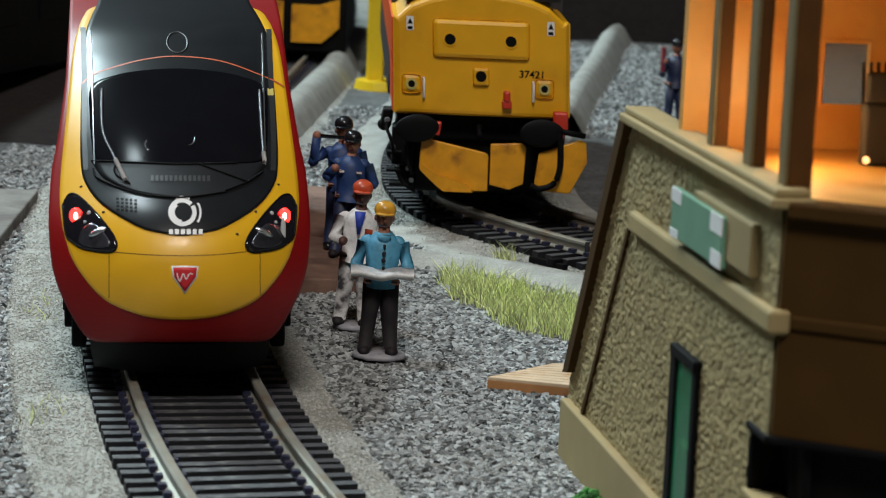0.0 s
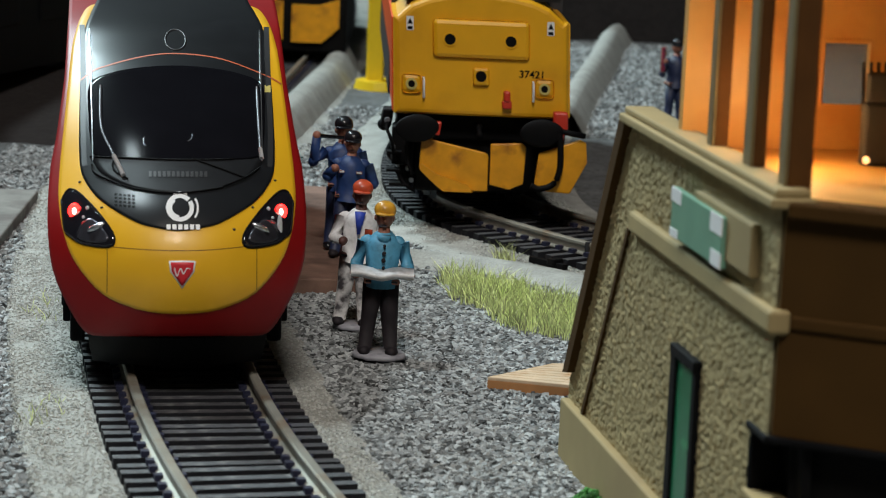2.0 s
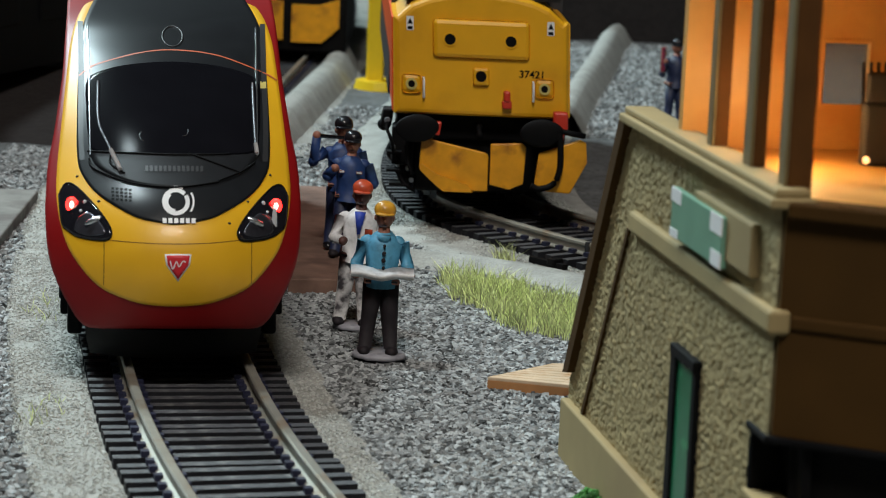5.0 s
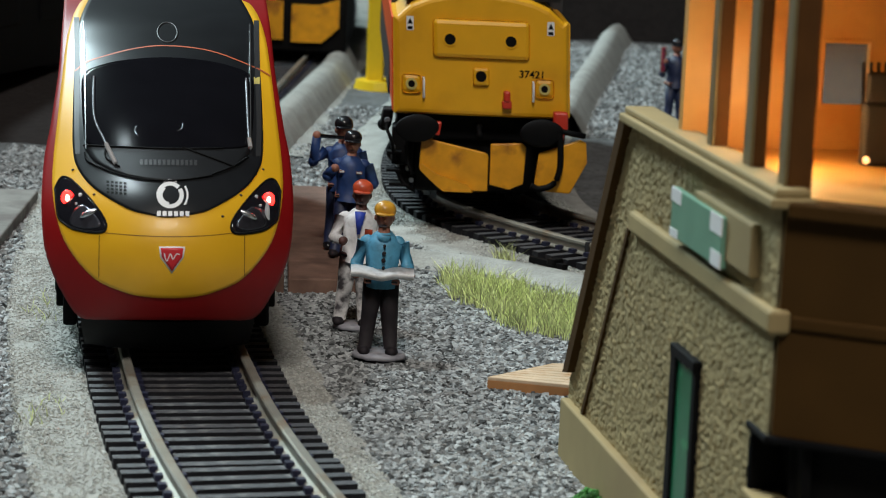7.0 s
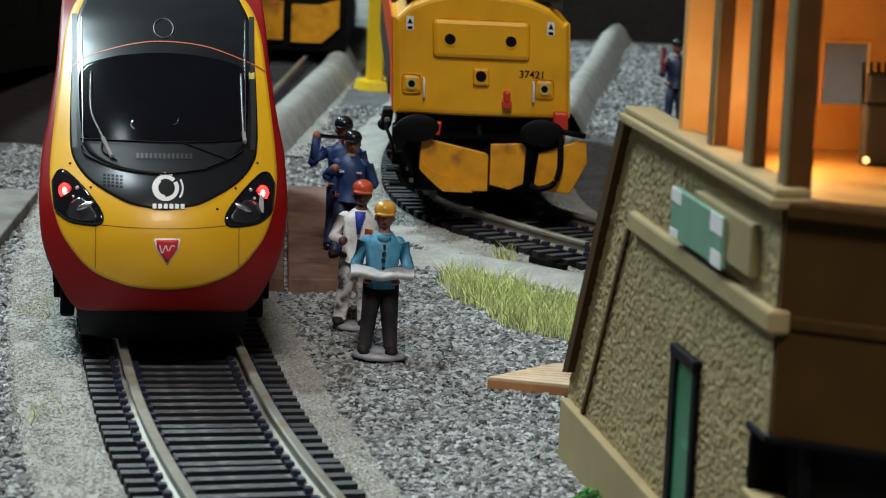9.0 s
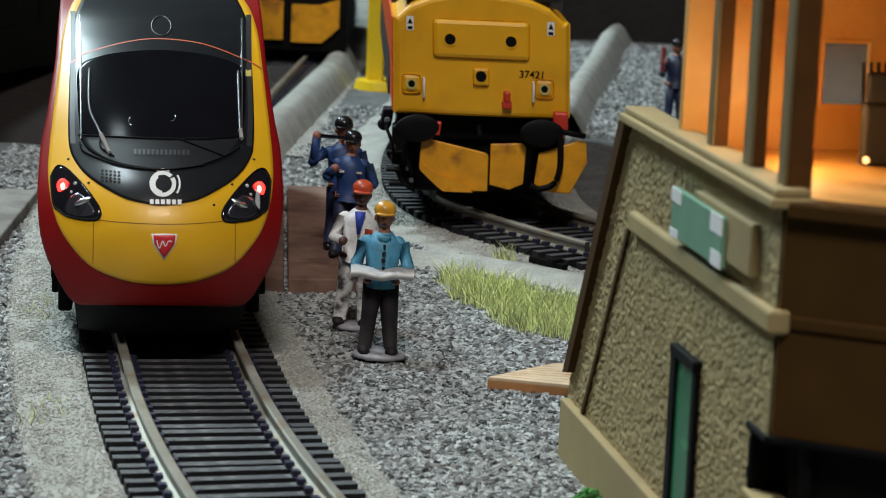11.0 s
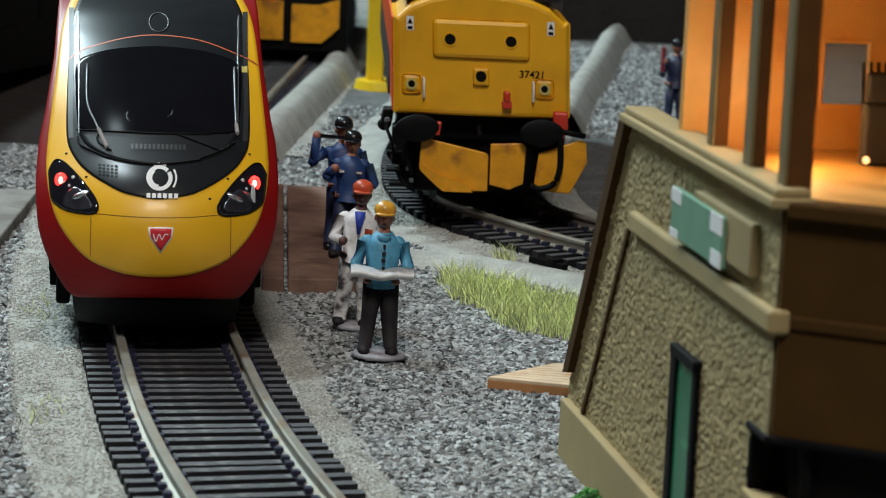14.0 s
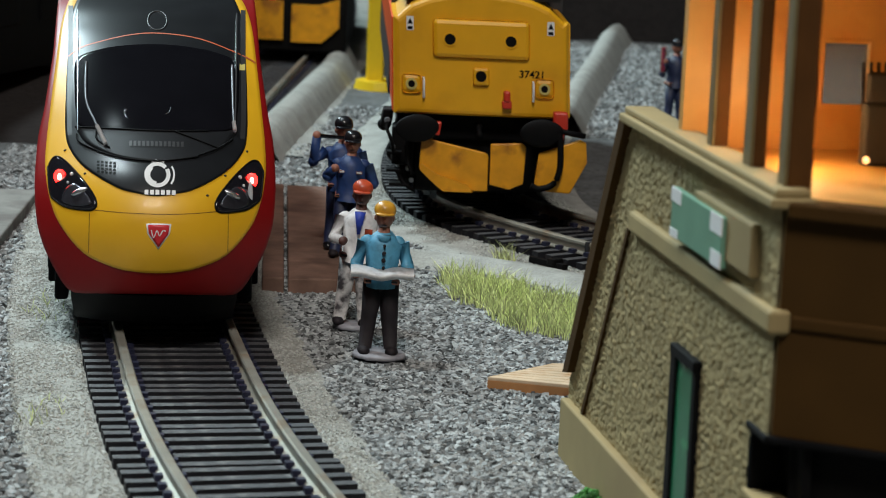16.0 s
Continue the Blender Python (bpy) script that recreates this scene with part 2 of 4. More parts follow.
# ---- tracks ----
def path_from(points, step=1.0):
    """a smooth line through (x, y) points, as x, y, heading arrays"""
    p = np.array(points, float)
    t = np.concatenate([[0], np.cumsum(np.hypot(*np.diff(p, axis=0).T))])
    s = np.arange(0, t[-1], step)
    # Catmull-Rom style slopes
    m = np.gradient(p, t, axis=0)
    k = np.clip(np.searchsorted(t, s, side="right") - 1, 0, len(t) - 2)
    h = (t[k + 1] - t[k])[:, None]
    u = ((s - t[k])[:, None]) / h
    q = (2 * u**3 - 3 * u**2 + 1) * p[k] + (u**3 - 2 * u**2 + u) * h * m[k] + (-2 * u**3 + 3 * u**2) * p[k + 1] + (u**3 - u**2) * h * m[k + 1]
    d = np.gradient(q, axis=0)
    return q, d / np.linalg.norm(d, axis=1)[:, None]


def heading_path(anchor, table, y0, y1):
    """x along y from headings (degrees to the left going away)"""
    ys = np.arange(y0, y1, 1.0)
    q = np.tan(np.radians(np.interp(ys, *zip(*table))))
    x = -np.concatenate([[0], np.cumsum(q[:-1])])
    x += anchor[0] - np.interp(anchor[1], ys, x)
    p = np.stack([x, ys], 1)
    d = np.gradient(p, axis=0)
    return p, d / np.linalg.norm(d, axis=1)[:, None]


def rail_mesh(p, d, off, z0=-2.5, z1=0.0):
    """rail with foot, web and head at off to the right of the line"""
    prof = [(-1.3, 0.0), (1.3, 0.0), (1.3, 0.25), (0.35, 0.5), (0.35, 1.65), (0.72, 1.85), (0.72, 2.3), (0.5, 2.5), (-0.5, 2.5), (-0.72, 2.3), (-0.72, 1.85), (-0.35, 1.65), (-0.35, 0.5), (-1.3, 0.25)]
    verts, faces, n = [], [], len(prof)
    for (x, y), (dx, dy) in zip(p, d):
        rx, ry = dy, -dx
        for a, b in prof:
            verts.append((x + rx * (off + a), y + ry * (off + a), z0 + b * (z1 - z0) / 2.5))
    for i in range(len(p) - 1):
        for k in range(n):
            faces.append((i * n + k, i * n + (k + 1) % n, (i + 1) * n + (k + 1) % n, (i + 1) * n + k))
    return verts, faces


def shoulder_mesh(p, d, prof, rough=0.25, seed=0):
    """ballast bank: profile of (offset, z) along the line"""
    verts, faces, n = [], [], len(prof)
    for (x, y), (dx, dy) in zip(p, d):
        rx, ry = dy, -dx
        for a, b in prof:
            X, Y = x + rx * a, y + ry * a
            w = noise.noise((X * 0.25, Y * 0.25, seed)) * rough + noise.noise((X * 0.07, Y * 0.07, seed + 9)) * rough
            verts.append((X + rx * w * 2, Y + ry * w * 2, b + w))
    for i in range(len(p) - 1):
        for k in range(n - 1):
            faces.append((i * n + k, i * n + k + 1, (i + 1) * n + k + 1, (i + 1) * n + k))
    return verts, faces


def sleeper_mesh(length, width):
    bm = bmesh.new()
    box(bm, -length / 2, length / 2, -width / 2, width / 2, -4.1, -2.5)
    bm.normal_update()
    # upward faces get the paler material that carries the light
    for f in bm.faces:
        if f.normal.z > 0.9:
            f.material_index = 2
    for side in (-1, 1):
        for off in (-1.55, 1.55):
            c = side * 8.97 + off
            box(bm, c - 0.55, c + 0.55, -width * 0.36, width * 0.36, -2.5, -1.7, mat=1)
    bmesh.ops.scale(bm, vec=(MM,) * 3, verts=bm.verts)
    me = bpy.data.meshes.new("sleeper")
    bm.to_mesh(me)
    bm.free()
    me.materials.append(M_SLEEPER), me.materials.append(M_CHAIR), me.materials.append(M_LIT_TOP)
    return me


def build_track(name, label, p, d, pitch, width, length=29.5, banks=(10.5, 10.5), seed=1):
    top = thing(name, label, "railway track", kind="structure")
    for off in (-8.97, 8.97):
        v, f = rail_mesh(p, d, off)
        raw("rail", v, f, M_RAIL, top, "worn nickel-silver rail")
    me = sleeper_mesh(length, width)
    s = np.concatenate([[0], np.cumsum(np.hypot(*np.diff(p, axis=0).T))])
    rnd = random.Random(seed)
    for a in np.arange(pitch, s[-1], pitch)[:300]:
        i = min(int(np.searchsorted(s, a)), len(p) - 1)
        ob = new("sleeper", me)
        ob.parent = top
        ang = math.degrees(math.atan2(-d[i][0], d[i][1]))
        ob.matrix_basis = mmpose(p[i][0] + rnd.uniform(-.1, .1), p[i][1] + rnd.uniform(-.1, .1), rnd.uniform(-.05, .05), 0, 0, ang + rnd.uniform(-.6, .6))
    for side, b in zip((-1, 1), banks):
        h = length / 2
        v, f = shoulder_mesh(p, d, [(side * o, z) for o, z in ((h - 1.5, -4.6), (h - 0.2, -4.0), (h + 0.9, -3.6), (h + b * 0.2, -3.8), (h + b * 0.45, -4.3), (h + b, -4.45 if b > 6 else -4.9), (h + b + 2.5, -6.0))], seed=seed)
        raw("ballast", v, f, M_SAND, top, "sandy ballast bank", smooth=True)
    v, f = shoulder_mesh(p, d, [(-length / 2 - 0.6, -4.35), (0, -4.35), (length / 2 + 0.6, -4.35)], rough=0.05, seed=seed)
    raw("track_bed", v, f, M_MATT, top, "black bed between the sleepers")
    return top


NEAR_P, NEAR_D = heading_path((-29.6, 341.6), [(200, 23), (290, 17.5), (320, 15.5), (345, 13.2), (370, 11), (420, 10), (500, 6), (700, 2)], 230, 720)
FAR_P, FAR_D = path_from([(14, 780), (9, 720), (4, 665), (1.5, 625), (1.6, 590), (4.2, 562), (8.5, 543), (15, 529), (25, 513), (35.5, 498.5), (52, 481), (80, 458)])
BACK_P, BACK_D = path_from([(-60, 620), (-58, 700), (-54, 800), (-50, 900), (-52, 1000), (-60, 1150)])


def build_joint():
    i = int(np.argmin((FAR_P[:, 0] - 35) ** 2 + (FAR_P[:, 1] - 499) ** 2))
    x, y = FAR_P[i]
    dx, dy = FAR_D[i]
    ang = math.degrees(math.atan2(dy, dx))
    t = thing("track_rod", "black plastic point rod lying beside the far track", "track part", mmpose(x + dy * 19.5, y - dx * 19.5, -2.6, 0, 0, ang))
    part("bar", box(bmesh.new(), -5, 5, -0.7, 0.7, -1.2, 0, 0.2), M_MATT, t, "black bar")
    part("bar", box(bmesh.new(), -2, 7, 2.2, 3.6, -2.2, -1.0, 0.2), M_MATT, t, "black bar")
    part("knuckle", box(bmesh.new(), 1, 3, -1.4, 1.4, -0.6, 0.7, 0.3), M_MATT, t, "black pivot")
    f = thing("rail_joiner", "dark metal joiner on the far rail", "track part", mmpose(x + dy * 8.97, y - dx * 8.97, 0, 0, 0, ang))
    part("clip", box(bmesh.new(), -0.5, 0.5, -0.95, 0.95, -2.5, 0.1, 0.1), M_DARK, f, "dark clip")


# ---- rough stones ----
def scatter(name, label, boxes, keep, count, size, mat, seed, zed=height, flat=0.6):
    rnd = np.random.RandomState(seed)
    base = np.array([(-1, -1, -1), (1, -1, -1), (1, 1, -1), (-1, 1, -1), (-.7, -.7, 1), (.7, -.7, 1), (.7, .7, 1), (-.7, .7, 1)], float)
    quads = [(0, 3, 2, 1), (4, 5, 6, 7), (0, 1, 5, 4), (1, 2, 6, 5), (2, 3, 7, 6), (3, 0, 4, 7)]
    verts, faces = [], []
    n = 0
    for (x0, x1, y0, y1), c in zip(boxes, count):
        for _ in range(c):
            x, y = rnd.uniform(x0, x1), rnd.uniform(y0, y1)
            if not keep(x, y):
                continue
            r = size * rnd.uniform(0.55, 1.25)
            v = (base + rnd.uniform(-.35, .35, (8, 3))) * (r, r * rnd.uniform(.55, .95), r * flat)
            m = np.array(Euler((rnd.uniform(-.5, .5), rnd.uniform(-.5, .5), rnd.uniform(0, 6.28))).to_matrix())
            v = v @ m.T + (x, y, zed(x, y) + r * 0.2)
            verts.extend(map(tuple, v))
            faces.extend(tuple(i + n for i in q) for q in quads)
            n += 8
    return tagged(raw(name, verts, faces, mat), label, "gravel", kind="stuff")


def near_x(y):
    """the near track's middle at y"""
    return float(np.interp(y, NEAR_P[:, 1], NEAR_P[:, 0]))


def line_dist(p, x, y):
    i = int(np.clip(np.argmin((p[:, 0] - x) ** 2 + (p[:, 1] - y) ** 2), 0, len(p) - 1))
    return math.hypot(p[i][0] - x, p[i][1] - y)


build_room()
build_boards()
build_ground()
build_track("near_track", "black-sleepered curved model track in sandy ballast", NEAR_P, NEAR_D, 3.93, 1.85, banks=(10.5, 6.2), seed=3)
build_track("far_track", "sharply curved black-sleepered model track on a ballast bank", FAR_P, FAR_D, 3.93, 1.9, 33.0, seed=5)
build_track("back_track", "distant model track on a pale ballast bank", BACK_P, BACK_D, 3.93, 2.3, seed=7)


# ---- high-speed train ----
NOSE = [(2, 6.5), (5, 4.0), (9, 1.5), (14, 0.0), (18, 0.5), (22, 2.5), (25, 5.0), (28, 8.5), (32, 13.5), (36, 19.0), (40, 25.5), (44, 33.0), (48, 42.0), (52, 55.0), (56, 84.0), (61, 150.0)]


def nose_table():
    """the nose profile, rounded between its points"""
    z, d = np.array([q[0] for q in NOSE], float), np.array([q[1] for q in NOSE], float)
    m = np.gradient(d, z)
    zz = np.linspace(z[0], z[-1], 600)
    k = np.clip(np.searchsorted(z, zz, side="right") - 1, 0, len(z) - 2)
    h = z[k + 1] - z[k]
    u = (zz - z[k]) / h
    return zz, (2 * u**3 - 3 * u**2 + 1) * d[k] + (u**3 - 2 * u**2 + u) * h * m[k] + (-2 * u**3 + 3 * u**2) * d[k + 1] + (u**3 - u**2) * h * m[k + 1]


NOSE_Z, NOSE_D = nose_table()


def nose_point(a, b, lift=0.0):
    """a place on the nose's skin: a sideways, b upwards as seen from the front"""
    d = float(np.interp(b, NOSE_Z, NOSE_D)) + 9.0 * (abs(a) / 17) ** 2.2 - 8.0
    d -= lift
    k = 1 + d / 380
    return (a * k, d, 88 - (88 - b) * k)


def smooth_outline(points, per=6, closed=True):
    out, n = [], len(points)
    for i in range(n if closed else n - 1):
        p = [Vector(points[(i + k) % n]) if closed else Vector(points[min(max(i + k, 0), n - 1)]) for k in (-1, 0, 1, 2)]
        for j in range(per):
            u = j / per
            out.append(0.5 * ((2 * p[1]) + (p[2] - p[0]) * u + (2 * p[0] - 5 * p[1] + 4 * p[2] - p[3]) * u * u + (3 * p[1] - p[0] - 3 * p[2] + p[3]) * u ** 3))
    if not closed:
        out.append(Vector(points[-1]))
    return out


def panel(name, outline, centre, lift, mat, parent, label="", rings=12, per=6, smooth=True):
    """a skin panel on the nose: outline of (a, b) filled towards its centre, with a turned-in lip"""
    o = smooth_outline(outline, per) if per > 1 else [Vector(p) for p in outline]
    c, n = Vector(centre), len(o)
    verts, faces = [], []
    for p in o:
        verts.append(nose_point(p.x, p.y, lift - 0.4))
    for r in range(rings):
        f = 1 - r / rings
        for p in o:
            q = c + (p - c) * f
            verts.append(nose_point(q.x, q.y, lift))
    verts.append(nose_point(c.x, c.y, lift))
    for r in range(rings):
        for k in range(n):
            faces.append((r * n + k, r * n + (k + 1) % n, (r + 1) * n + (k + 1) % n, (r + 1) * n + k))
    for k in range(n):
        faces.append((rings * n + k, rings * n + (k + 1) % n, len(verts) - 1))
    return raw(name, verts, faces, mat, parent, label, smooth)


def stripe(name, line, width, lift, mat, parent, label="", per=6, height=0.0):
    """a narrow band along (a, b) points on the nose"""
    o = smooth_outline(line, per, closed=False)
    verts, faces = [], []
    for i, p in enumerate(o):
        t = (o[min(i + 1, len(o) - 1)] - o[max(i - 1, 0)]).normalized()
        s = Vector((-t.y, t.x)) * width / 2
        for q, l in ((p - s, lift - 0.3), (p - s, lift + height), (p + s, lift + height), (p + s, lift - 0.3)):
            verts.append(nose_point(q.x, q.y, l))
    for i in range(len(o) - 1):
        for k in range(3):
            faces.append((i * 4 + k, i * 4 + k + 1, i * 4 + k + 5, i * 4 + k + 4))
    return raw(name, verts, faces, mat, parent, label, smooth=False)


def mirror(half):
    return half + [(-a, b) for a, b in half[::-1] if a > 0]


def wheelset(bm, y, r=5.6):
    for s in (-1, 1):
        for x, rad in ((8.0, r), (9.4, r - 0.7)):
            pts = [(s * (x - 0.6), y, r - 0.0), (s * (x + 0.6), y, r - 0.0)]
            tube(bm, pts, rad, 24)
    tube(bm, [(-9, y, r), (9, y, r)], 0.9, 8)
    return bm


def build_train():
    t = thing("high_speed_train", "red, yellow and black model high-speed train with lit red tail lamps", "train")
    rim = [(0, 6.2), (5, 6.2), (9, 6.2), (12.2, 6.3), (13.7, 7.3), (15.0, 9.3), (16.7, 12.6), (17.8, 15.8), (18.3, 18.8), (18.5, 23.2), (18.3, 27), (17.9, 31), (17.1, 34.7), (16.4, 39), (15.7, 43.4), (15.4, 46.5), (15.1, 49.6), (14.8, 52.0), (14.4, 55), (13.5, 58), (11, 59.6), (5, 60), (0, 60.2)]
    o = mirror(rim[:-1] + [rim[-1]])
    o = [p for i, p in enumerate(o) if p != o[i - 1]]
    body = panel("body", o, (0, 27), 0.0, M_RED, t, "dark red body shell", rings=40, per=2)
    # the shell goes on straight behind the nose
    me = body.data
    n = len(smooth_outline(o, 2))
    rings = [[Vector(me.vertices[i].co) / MM for i in range(n)]]
    verts = [tuple(p) for p in rings[0]]
    for y, w in ((150, 1.0), (185, 1.0)):
        verts += [(p.x * w, max(p.y + 1, y), min(p.z, 48.6)) for p in rings[0]]
    faces = [(r * n + k, r * n + (k + 1) % n, (r + 1) * n + (k + 1) % n, (r + 1) * n + k) for r in range(2) for k in range(n)] + [tuple(range(2 * n, 3 * n))]
    raw("side_shell", verts, faces, M_RED, t, "dark red coach side", smooth=True)
    yel = mirror([(0, 9.5), (3.4, 9.7), (6.6, 10.4), (11.0, 12.5), (14.7, 17.0), (16.3, 21.4), (16.9, 26), (16.7, 30.2), (16.2, 34.6), (15.1, 43.4), (14.5, 47.7), (13.8, 50.4), (12.9, 52.4), (11.6, 53.7), (8, 54.4), (0, 54.6)])
    mask = panel("front_mask", yel, (0, 26), 0.14, M_YELLOW, t, "warm yellow painted front", rings=34, per=4)
    blk = mirror([(0, 21.7), (3, 22.1), (6.2, 23.0), (10.9, 25.9), (13.3, 29.0), (13.9, 32.0), (13.8, 37.5), (13.5, 43.4), (13.1, 47.8), (12.6, 50.5), (11.7, 52.6), (10.7, 54.4), (9.6, 56.6), (6, 58), (0, 58.4)])
    visor = panel("visor", blk, (0, 36), 0.34, M_ROOFBLACK, t, "satin black surround", rings=34, per=4)
    scut = [(0, 27.2), (6.4, 27.9), (10.4, 29.6), (11.8, 31.2), (11.9, 32.6), (6, 32.3), (0, 32.2)]
    panel("scuttle", mirror(scut), (0, 30.2), 0.44, M_SCUTTLE, t, "dark grey scuttle panel under the windscreen", rings=10, per=4)
    gls = mirror([(0, 31.9), (6.2, 32.0), (11.6, 32.4), (12.3, 34.7), (12.5, 38.5), (12.2, 42.7), (9.1, 44.3), (4.8, 45.1), (0, 45.4)])
    panel("windscreen", gls, (0, 38.5), 0.5, M_GLASS, t, "glossy black windscreen", rings=24, per=4)
    # two thin silver arcs on the glass, modelled as reflections
    for a, b, r0, r1 in ((-4.2, 34.6, 2.2, 4.4), (1.3, 35.4, 4.6, 6.6)):
        arc = [nose_point(a + 0.75 * math.cos(r0 + (r1 - r0) * k / 8), b + 0.75 * math.sin(r0 + (r1 - r0) * k / 8), 0.52) for k in range(9)]
        part("seat_edge", tube(bmesh.new(), arc, 0.05, 5), M_SILVER, t, "faint bright crescent modelled as a windscreen reflection")
    # grey side pillars, rails and lines
    for s in (-1, 1):
        stripe("pillar", [(s * 13.0, 51), (s * 13.1, 44), (s * 13.3, 36), (s * 13.2, 31)], 0.75, 0.42, M_DARK, t, "grey windscreen pillar")
        stripe("grab_rail", [(s * 12.05, 50.5), (s * 12.05, 41), (s * 12.05, 31.8)], 0.16, 0.45, M_SILVER, t, "silver grab rail", height=0.35)
    stripe("top_line", [(-13.4, 43.2), (-11.7, 44.5), (-9.6, 45.3), (-4.8, 46.6), (0, 47.1), (6.4, 46.4), (13.0, 44.0), (15.0, 42.9)], 0.16, 0.42, M_ORANGELINE, t, "thin orange-red line")
    # nose ring
    ring = [nose_point(1.45 * math.cos(k * math.pi / 12), 49 + 1.45 * math.sin(k * math.pi / 12), 0.35) for k in range(25)]
    part("horn_ring", tube(bmesh.new(), ring, 0.16, 6, caps=False), M_DARK, t, "dark round ring")
    # wipers
    for line, tip in (([(-10.74, 42.4), (-10.78, 36.7), (-9.5, 33.4), (-9.1, 32.5)], [(-9.1, 32.5), (-7.8, 29.7)]), ([(11.4, 42.4), (11.6, 37), (11.7, 35.2), (11.8, 33.4)], [(11.8, 33.6), (12.0, 32.2)])):
        w = part("wiper", tube(bmesh.new(), [nose_point(a, b, 0.75) for a, b in smooth_outline(line, 6, False)], 0.2, 6), M_WIPER, t, "grey wiper arm")
        part("blade", tube(bmesh.new(), [nose_point(a, b, 0.95) for a, b in tip], 0.34, 8), M_BRIGHT, w, "bright wiper end")
    for line in ([(2.0, 32.2), (6.4, 30.6), (9.6, 29.4)], [(6.4, 28.2), (9.6, 29.5), (11.7, 30.9)], [(-12.2, 31.2), (-11.5, 29.8), (-6.4, 27.8), (0, 27.2), (6.4, 28.0)], [(-12.4, 32.3), (-8.4, 32.2), (0, 31.95), (8, 32.1)], [(-9.0, 32.2), (-9.2, 30.6), (-7.2, 29.2)]):
        part("wiper_linkage", tube(bmesh.new(), [nose_point(a, b, 0.6) for a, b in smooth_outline(line, 5, False)], 0.14, 6), M_MATT, t, "black wiper linkage")
    for k in range(13):
        a = -4.0 + k * 0.66
        stripe("vent", [(a, 29.5), (a, 30.3)], 0.4, 0.48, M_DARK, t, per=2, height=0.08)
    for i in range(5):
        for j in range(4):
            a, b = -8.9 + i * 0.62, 25.0 + j * 0.52 + (4 - i) * 0.05
            stripe("grille_hole", [(a, b), (a, b + 0.32)], 0.4, 0.4, M_MATT, t, per=2)
    # headlamps
    lamp = [(16.55, 25.9), (15.75, 27.4), (14.9, 27.6), (13.7, 26.8), (11.4, 24.3), (9.45, 21.5), (9.2, 19.9), (10.3, 19.25), (13.6, 19.7), (15.3, 20.7), (16.2, 21.9)]
    for s in (-1, 1):
        h = panel("headlamp", [(s * a, b) for a, b in lamp], (s * 13.2, 23), 0.3, M_LENS, t, "smoked black headlamp unit with a lit red lamp", rings=8, per=4)
        rim_line = [(s * a, b) for a, b in lamp] + [(s * lamp[0][0], lamp[0][1])]
        part("seal", tube(bmesh.new(), [nose_point(a, b, 0.28) for a, b in smooth_outline(rim_line, 5, False)], 0.13, 6), M_MATT, h, "black rubber seal")
        g = nose_point(s * 14.75, 24.5, 0.5)
        b = bmesh.new()
        ball(b, g, 0.95, 0.35, 1.15, 0, 14)
        part("tail_lamp", b, M_TAIL, h, "lit red tail lamp")
        b = bmesh.new()
        ball(b, (g[0], g[1] - 0.3, g[2]), 0.34, 0.15, 0.55, 0, 12)
        part("lamp_core", b, M_TAILCORE, h, "glowing centre of the tail lamp")
        bowl = [(s * 13.8, 22.7), (s * 12.2, 23.4), (s * 10.3, 21.3), (s * 10.2, 20.2), (s * 12.4, 19.9), (s * 14.4, 20.7)]
        panel("reflector", bowl, (s * 12.2, 21.4), 0.36, M_BOWL, h, "grey headlamp reflector bowl", rings=5, per=4)
        # silver ellipsoid: the reflector's edge with its highlight as a shape
        b = bmesh.new()
        ball(b, nose_point(s * 11.6, 22.2, 0.35), 1.55, 0.5, 0.5, 0, 14, Matrix.Rotation(s * 0.42, 4, "Y"))
        part("reflector", b, M_SILVER, h, "silver reflector edge modelled as a highlight")
        # glints on the lens built as pale dots
        for a, c, r in ((12.9, 24.9, 0.3), (13.5, 23.6, 0.22)):
            part("glint", ball(bmesh.new(), nose_point(s * a, c, 0.35), r, 0.2, r * 1.1, 0, 10), M_BRIGHT, h, "small pale dot modelled as a glint")
    # upright reflection in the right-hand lamp, built as a pale ellipsoid
    part("light_strip", ball(bmesh.new(), nose_point(14.55, 22.2, 0.4), 0.4, 0.28, 2.1, 0, 12), M_BRIGHT, t, "pale strip modelled as a streak of reflected light")
    # panel seams and small fixings
    for line in ([(-9.4, 19.3), (-5, 18.95), (0, 18.8), (5, 18.95), (9.4, 19.4)], [(-10.2, 18.95), (-10.25, 12.6)], [(11.2, 19.4), (11.25, 13.0)]):
        stripe("panel_seam", line, 0.11, 0.17, material_seam, t, "dark panel seam")
    for a, b in ((7.9, 21.9), (-7.7, 25.5), (-10.9, 25.0), (10.6, 25.1), (-13.9, 28.6), (13.9, 29.0)):
        g = bmesh.new()
        ball(g, nose_point(a, b, 0.2), 0.24, 0.14, 0.2, 0, 8)
        part("fixing", g, M_DARK, t)
    # marks on the nose: plain shapes
    for a0, a1, r, w in ((0.75, 6.85, 1.7, 0.62), (2.2, 4.6, 1.35, 0.5), (-0.6, 0.55, 2.55, 0.28), (1.1, 2.0, 2.2, 0.25)):
        arc = [(0.15 + r * math.cos(a0 + (a1 - a0) * k / 16), 25.05 + r * math.sin(a0 + (a1 - a0) * k / 16)) for k in range(17)]
        stripe("ring_mark", arc, w, 0.46, M_WHITE, t, "white ring mark", per=2)
    for k in range(6):
        a = -1.8 + k * 0.84
        stripe("mark_bar", [(a, 22.25), (a + 0.58, 22.25)], 0.75, 0.46, M_WHITE, t, "white bar", per=2)
    shield = [(a + 0.45, b) for a, b in ((-1.95, 17.3), (0, 17.35), (1.95, 17.3), (1.75, 15.7), (0, 13.2), (-1.75, 15.7))]
